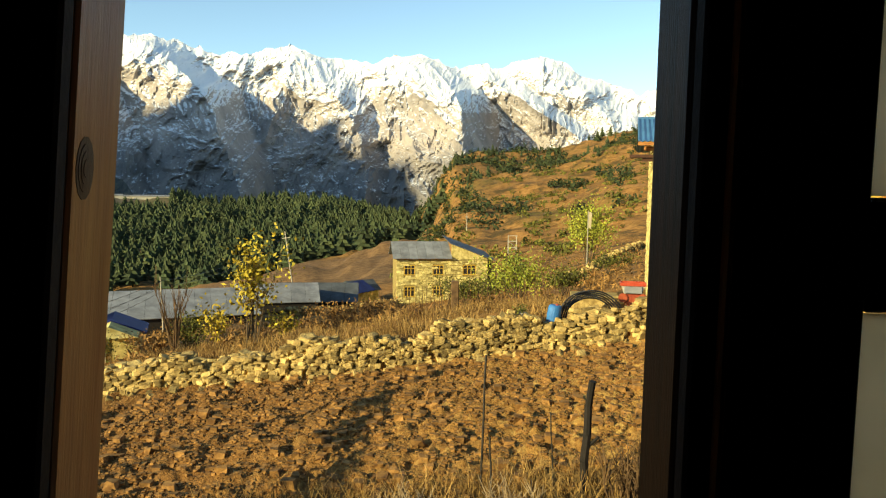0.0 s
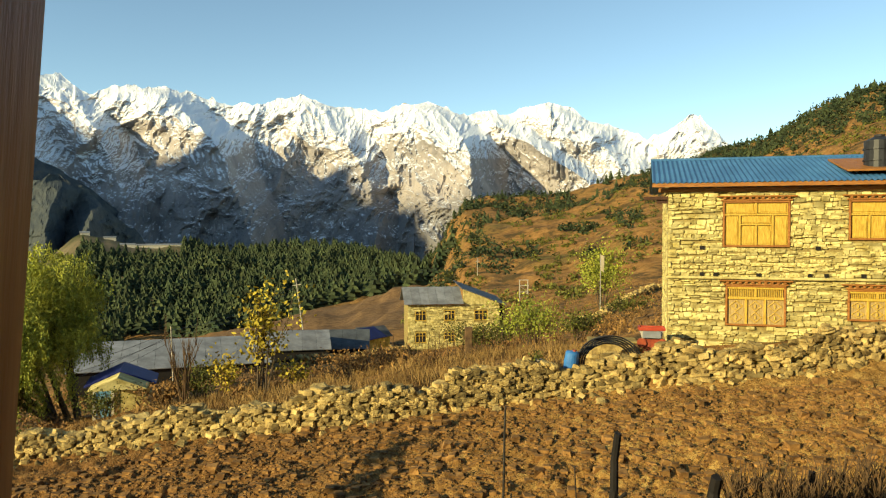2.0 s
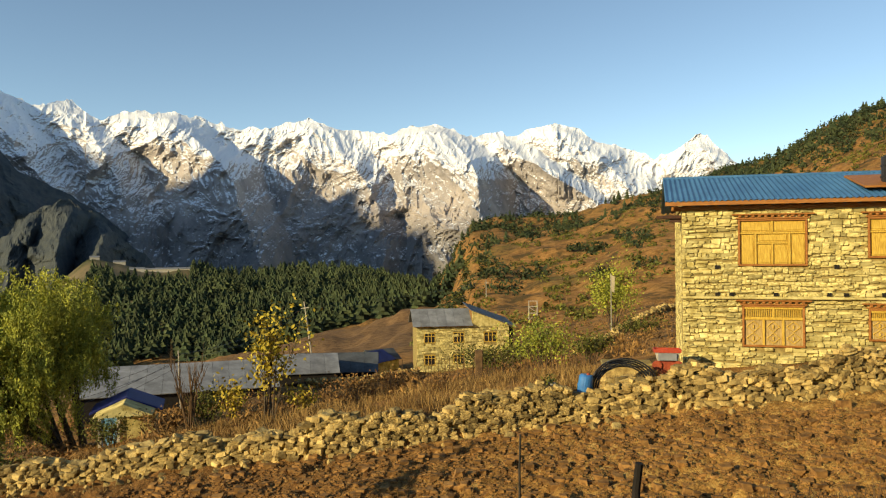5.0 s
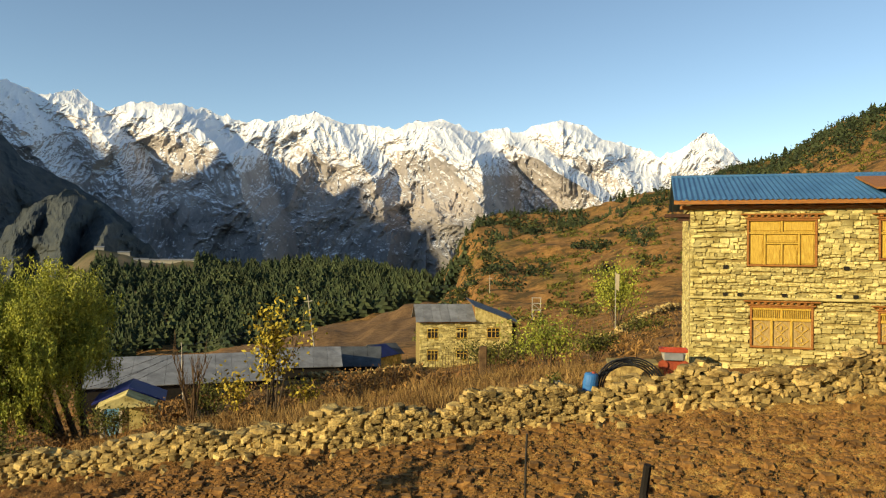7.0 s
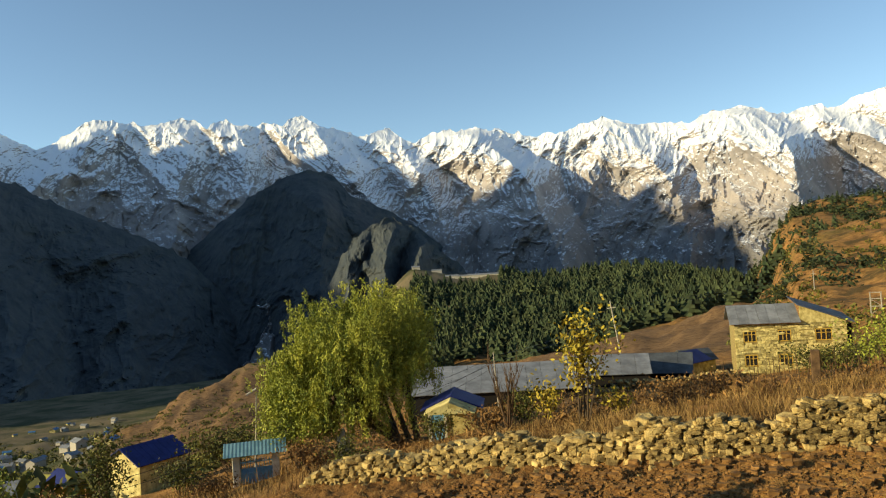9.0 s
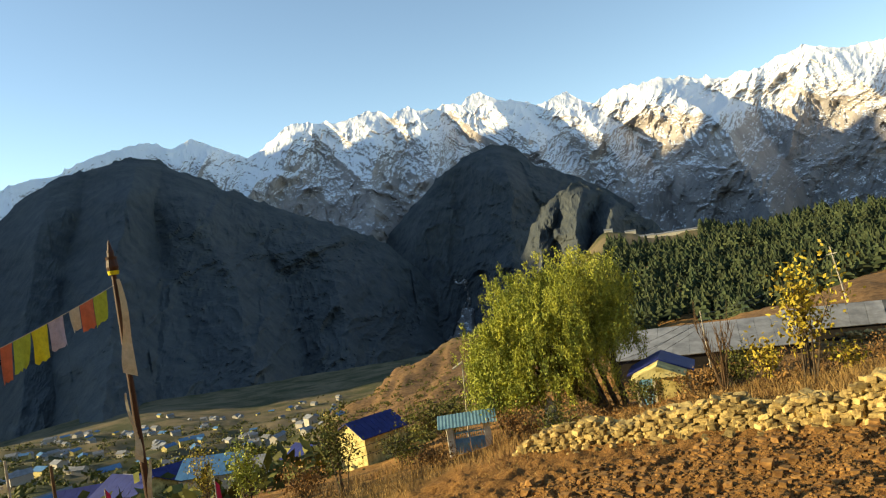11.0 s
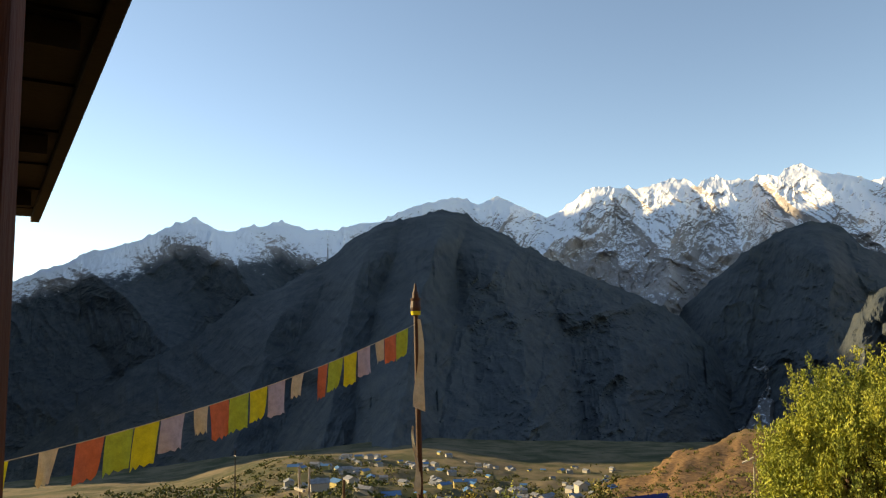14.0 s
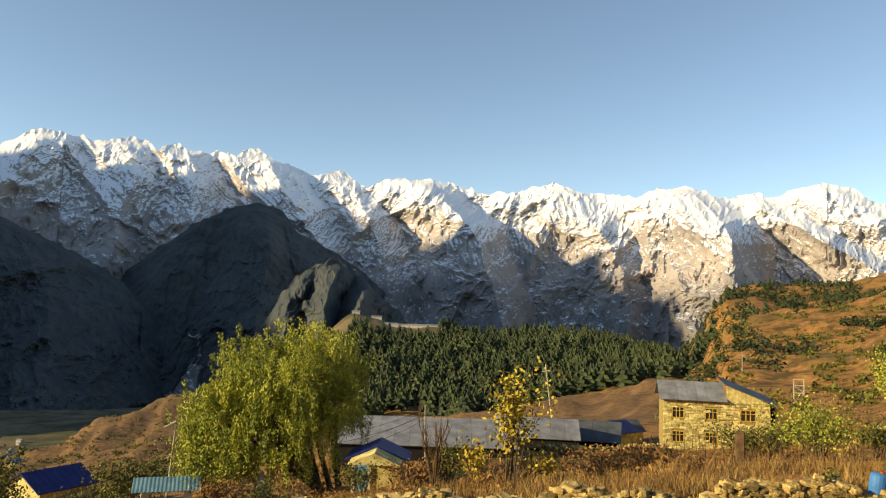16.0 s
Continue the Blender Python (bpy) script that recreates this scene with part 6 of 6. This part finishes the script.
# ---- yard things on the wall ----
def yard():
    # blue barrel
    def on_wall(az, y):
        return Vector((-math.tan(radians(az)) * y, y, 0))
    p = on_wall(-8.9, 21.3)
    b = thing("barrel", pose(p.x, p.y, -4.12, 0, 8, 0), "blue plastic barrel standing behind the wall", "barrel")
    s = Shape()
    for z0, z1, r0, r1 in ((0, 0.06, 0.17, 0.2), (0.06, 0.28, 0.2, 0.21), (0.28, 0.31, 0.22, 0.22), (0.31, 0.55, 0.21, 0.2), (0.55, 0.6, 0.2, 0.16)):
        s.rod((0, 0, z0), (0, 0, z1), r0, r1, 18)
    part("barrel_body", s, M_BARREL, b)
    part("cap", Shape().rod((0.05, 0, 0.6), (0.05, 0, 0.65), 0.05, 0.05, 12), M_RED, b)
    # coil of black pipe stood on edge
    p = on_wall(-11.9, 21.35)
    c = thing("pipe_coil", pose(p.x, p.y, -3.98), "loose arched coil of black plastic water pipe", "pipe")
    for k in range(5):
        n = 30
        pts = [Vector(((1.02 - 0.07 * k) * math.cos(math.pi * i / n), 0.05 * k + 0.04 * math.sin(i * 0.7 + k), (0.95 - 0.06 * k) * math.sin(math.pi * i / n) - 0.05)) for i in range(n + 1)]
        part("loop", Shape().line(pts, 0.026, 0.026, 6), M_CABLE, c)
    # red machine
    p = on_wall(-15.0, 22.2)
    e = thing("threshing_machine", pose(p.x, p.y, ground_at(p.x, p.y) + 0.28, 0, 0, -10), "small red and grey machine beside the building", "machine")
    part("hopper", Shape().add([(-.36, -.2, .55), (.36, -.2, .55), (.36, .2, .55), (-.36, .2, .55), (-.28, -.15, .25), (.28, -.15, .25), (.28, .15, .25), (-.28, .15, .25)],
                               [(4, 5, 1, 0), (5, 6, 2, 1), (6, 7, 3, 2), (7, 4, 0, 3), (7, 6, 5, 4)]), M_CONCRETE, e, "grey sheet hopper")
    part("rim", Shape().box((-.39, -.23, .5), (.39, -.19, .6)).box((-.39, .19, .5), (.39, .23, .6)).box((-.39, -.19, .5), (-.35, .19, .6)).box((.35, -.19, .5), (.39, .19, .6)), M_MACHINE_RIM, e, "red painted rim")
    part("screen", Shape().box((-.27, -.236, .27), (.27, -.2, .48), bevel=0.01), M_GREY_ROOF, e, "grey sheet screen")
    part("body", Shape().box((-.26, -.14, -.34), (.26, .14, .25), bevel=0.03), M_RED, e)
    for x in (-0.3, 0.3):
        part("wheel", Shape().rod((x, -.2, .12), (x, -.13, .12), 0.14, 0.14, 16), M_RED, e)
    # flat concrete slab
    p = on_wall(-12.2, 22.6)
    sl = thing("concrete_slab", pose(p.x, p.y, -3.9, 0, 0, -8), "pale flat slab on stones behind the pipes", "slab")
    part("slab", Shape().box((-0.8, -0.4, 0.46), (0.7, 0.5, 0.54), bevel=0.03), M_MORTAR, sl)
    part("base", Shape().box((-0.75, -0.3, -0.5), (0.65, 0.4, 0.46), bevel=0.08), M_RUBBLE_STUFF, sl)
    # bucket with a plant
    p = on_wall(-6.4, 21.2)
    q = thing("flower_tin", pose(p.x, p.y, -4.02), "old tin pot with a small green plant", "plant pot")
    part("tin", Shape().rod((0, 0, 0), (0, 0, 0.28), 0.13, 0.16, 14), M_CONCRETE, q)
    cr = Shape()
    leaf_quads(cr, (0, 0, 0.34), 90, 0.1, random.Random(4), (0.1, 0.1, 0.07))
    part("leaves", cr, M_SHRUB, q)
    # pole with a white flag
    p = around(-11.15, 62)
    f = thing("prayer_flag_pole", pose(p.x, p.y, ground_at(p.x, p.y) - 0.2), "thin pole with a white prayer flag on the slope", "flag pole")
    h = -1.9 - ground_at(p.x, p.y) + 0.2
    part("pole", Shape().rod((0, 0, 0), (0, 0, h), 0.045, 0.03, 8), M_POLE, f)
    part("flag", Shape().slab(((0.03, 0, h - 0.1), (0.33, 0.02, h - 0.2), (0.27, 0.03, h - 1.55), (0.03, 0, h - 1.4)), 0.01), M_CLOTH["cream"], f)
    # transformer stand on the slope
    p = around(-5.3, 135)
    z = ground_at(p.x, p.y)
    tr = thing("transformer_stand", pose(p.x, p.y, z), "pale two-legged transformer stand on the slope", "utility stand")
    for x in (-0.75, 0.75):
        part("leg", Shape().rod((x, 0, -0.4), (x, 0, 3.8), 0.11, 0.09, 8), M_POLE, tr)
    for z1 in (1.5, 2.7, 3.7):
        part("beam", Shape().box((-0.9, -0.08, z1), (0.9, 0.08, z1 + 0.14)), M_POLE, tr)
    part("brace", Shape().rod((-0.75, 0, 0.3), (0.75, 0, 1.5), 0.05, 0.05, 6).rod((0.75, 0, 1.6), (-0.75, 0, 2.7), 0.05, 0.05, 6), M_POLE, tr)


forest()
scrub()
far_house()
settlement()
gateway()
willow()
bush("sapling", 15.0, 27.2, 2.7, 3.6, M_YELLOW, "young tree with yellow autumn leaves behind the wall", "tree", 950, 0.19, 8, seed=4, fill=0.35)
bush("bare_tree", 20.7, 28, 1.7, 2.9, M_SHRUB, "leafless grey shrub tree behind the wall", "tree", 0, 0.1, 9, seed=5, bare=True)
bush("shrub", 19.6, 29.5, 2.2, 1.5, M_SHRUB, "dense dark olive shrub by the bare tree", "bush", 900, 0.13, 9, seed=6)
bush("shrub", 17.6, 27.5, 1.5, 1.5, M_YELLOW, "low yellow-leaved shrub behind the wall", "bush", 450, 0.15, 8, seed=7)
bush("shrub", 12.4, 27.5, 1.6, 1.0, M_YELLOW, "low yellowing shrub behind the wall", "bush", 350, 0.14, 8, seed=8)
bush("shrub", -6.0, 33, 3.6, 2.1, M_WILLOW, "wide olive green shrub above the wall", "bush", 2600, 0.13, 16, seed=9)
bush("shrub", -2.0, 40, 4.2, 1.5, M_SHRUB, "low olive shrub beside the house", "bush", 1500, 0.15, 16, seed=10)
bush("shrub", -9.5, 38, 3.0, 1.5, M_SHRUB, "low scrubby bush on the slope", "bush", 1100, 0.15, 12, seed=13)
bush("roadside_tree", -11.4, 72, 5.4, 5.4, M_WILLOW, "yellow-green tree on the slope beyond the pole", "tree", 3000, 0.26, 14, seed=14)
bush("shrub", 36.8, 36, 3.6, 2.7, M_WILLOW, "bright green rounded shrub by the gateway", "bush", 2600, 0.15, 18, seed=15)
bush("shrub", 41.5, 52, 6.5, 2.8, M_SHRUB, "rusty olive thicket on the slope", "bush", 2600, 0.2, 20, seed=16)
bush("shrub", 36.3, 55, 6.0, 3.0, M_SHRUB, "olive thicket behind the willow", "bush", 2200, 0.2, 20, seed=17)
bush("poplar_tree", 49.8, 34, 2.2, 3.6, M_SHRUB, "small leafy tree below the field", "tree", 1500, 0.15, 8, seed=18)
bush("yellow_tree", 56.8, 42, 2.6, 3.4, M_WILLOW, "light green feathery tree on the slope", "tree", 1700, 0.16, 9, seed=19)
bush("yellow_tree", 59.5, 47, 2.4, 4.2, M_YELLOW, "thin tree with rust yellow leaves", "tree", 700, 0.16, 8, seed=20)
bush("yellow_tree", 70.6, 52, 3.0, 3.2, M_WILLOW, "yellow-green tree at the village edge", "tree", 1300, 0.18, 9, seed=21)
bush("yellow_tree", 74.5, 50, 3.0, 3.0, M_WILLOW, "yellow-green round tree at the village edge", "tree", 1300, 0.18, 9, seed=22)
bush("shrub", 35.6, 32, 2.6, 1.3, M_RUST, "rust-brown dry shrub beside the gateway", "bush", 1300, 0.13, 16, seed=23)
bush("shrub", 42.8, 33, 2.4, 0.9, M_RUST, "low brown shrub below the gateway", "bush", 900, 0.13, 14, seed=24)
bush("shrub", 45.0, 40, 3.4, 1.5, M_SHRUB, "olive shrub on the slope beside the blue-roofed house", "bush", 1300, 0.15, 14, seed=25)
bush("shrub", 52.5, 38, 3.0, 1.7, M_RUST, "rusty leafed shrub on the slope", "bush", 1100, 0.15, 14, seed=26)
bush("shrub", 62.0, 40, 3.4, 1.4, M_RUST, "brown dry shrub above the village", "bush", 1100, 0.15, 14, seed=27)
bush("shrub", 66.5, 44, 3.6, 1.6, M_SHRUB, "olive shrub above the village", "bush", 1200, 0.16, 14, seed=28)
bush("shrub", 33.0, 29, 2.4, 1.1, M_SHRUB, "low leafy shrub at the end of the wall", "bush", 900, 0.12, 14, seed=29)
bush("shrub", 26.0, 32, 2.6, 1.2, M_SHRUB, "olive shrub between the wall and the hut", "bush", 900, 0.12, 14, seed=40)
bush("shrub", 22.3, 29, 2.0, 1.0, M_RUST, "dry brown shrub behind the wall", "bush", 800, 0.12, 12, seed=41)
bush("shrub", 8.5, 30, 3.0, 1.0, M_RUST, "tall rusty weeds behind the wall", "bush", 1100, 0.12, 18, seed=42)
bush("shrub", 5.0, 31, 3.0, 0.9, M_RUST, "rusty weeds by the stick fence", "bush", 1000, 0.12, 18, seed=43)
bush("shrub", -13.2, 48, 3.4, 1.1, M_SHRUB, "olive bushes along the terrace", "bush", 1000, 0.15, 14, seed=44)
bush("shrub", -4.0, 60, 5.0, 1.6, M_SHRUB, "olive bushes beside the stone house", "bush", 1400, 0.2, 16, seed=45)


def marker_flag(az, dist, top_z, cloth, label):
    """A thin pole with an upright strip of cloth."""
    p = around(az, dist)
    g = ground_at(p.x, p.y) - 0.2
    h = top_z - g
    b = thing("prayer_flag_pole", pose(p.x, p.y, g, 0, 2, az), label, "flag pole", "small flag poles")
    part("pole", Shape().rod((0, 0, 0), (0, 0, h), 0.03, 0.02, 8), M_POLE, b)
    part("flag", Shape().slab(((0.02, 0, h - 0.05), (0.16, 0.03, h - 0.25), (0.26, 0.05, h - 1.5), (0.02, 0, h - 1.3)), 0.01), cloth, b)


marker_flag(65.9, 30, -6.3, M_CLOTH["pink"], "thin pole with a bright pink cloth")
marker_flag(67.5, 33, -7.6, M_CLOTH["cream"], "thin pole with a pale cloth strip")
marker_flag(58.8, 31, -7.2, M_CLOTH["pink"], "thin pole with a small red cloth")
marker_flag(63.0, 36, -8.5, M_CLOTH["cream"], "thin pole with a pale strip above the roofs")
p = around(33.3, 36.5)
shrine = thing("shrine_pillar", pose(p.x, p.y, ground_at(p.x, p.y) - 0.2, 0, 0, 33), "small whitewashed stone shrine pillar under the willow", "shrine")
part("pillar", Shape().box((-0.3, -0.3, 0), (0.3, 0.3, 1.1), bevel=0.05), M_WHITE, shrine)
part("cap", Shape().rod((0, 0, 1.1), (0, 0, 1.55), 0.26, 0.08, 8), M_WHITE, shrine)
for k, (az, d) in enumerate(((2.0, 9.6), (6.0, 9.4), (-1.5, 9.2), (-6.5, 9.8), (10.0, 9.5), (-16, 9.9), (-22, 11.4), (-24.5, 11.5), (-27.5, 11.8), (-29.5, 12.2))):
    bush("dead_weed", az, d, 1.3, 0.75 if az > -15 else 1.15, M_SHRUB, "dry leafless weed below the window", "weed", 0, 0.05, 18, seed=30 + k, bare=True)
utility_pole(11.6, 95, -6.0, -7.6, "leaning pale concrete electricity pole")
utility_pole(21.3, 55, -6.75, -2.0, "thin wooden electricity pole by the shed", False, rad=0.06)
utility_pole(-1.7, 175, -6.5, 0, "far pale electricity pole on the slope")
utility_pole(71.7, 30, -4.5, -3, "pair-legged grey wooden power pole", True, rad=0.07)
utility_pole(71.2, 30, -4.5, 1, "grey wooden power pole", False, rad=0.06)
utility_pole(68.5, 24, -4.0, 1.5, "dark wooden pole below the flags", False, M_TWIG, 0.06)
utility_pole(77.2, 120, -15.0, 0, "thin far power mast in the village", True, M_IRON)
wires()
street_lamp()
flag_pole()
yard()
wattle_fence()
stakes()
dry_grass()
dry_scrub()
clods()
rubble_line(around(12.5, 68), around(3.5, 78), 0.9, "low heaped stone wall below the house")
rubble_line(around(-8.5, 52), around(-15.6, 74), 0.7, "low stone terrace wall on the slope")
dry_wall()
stone_building()
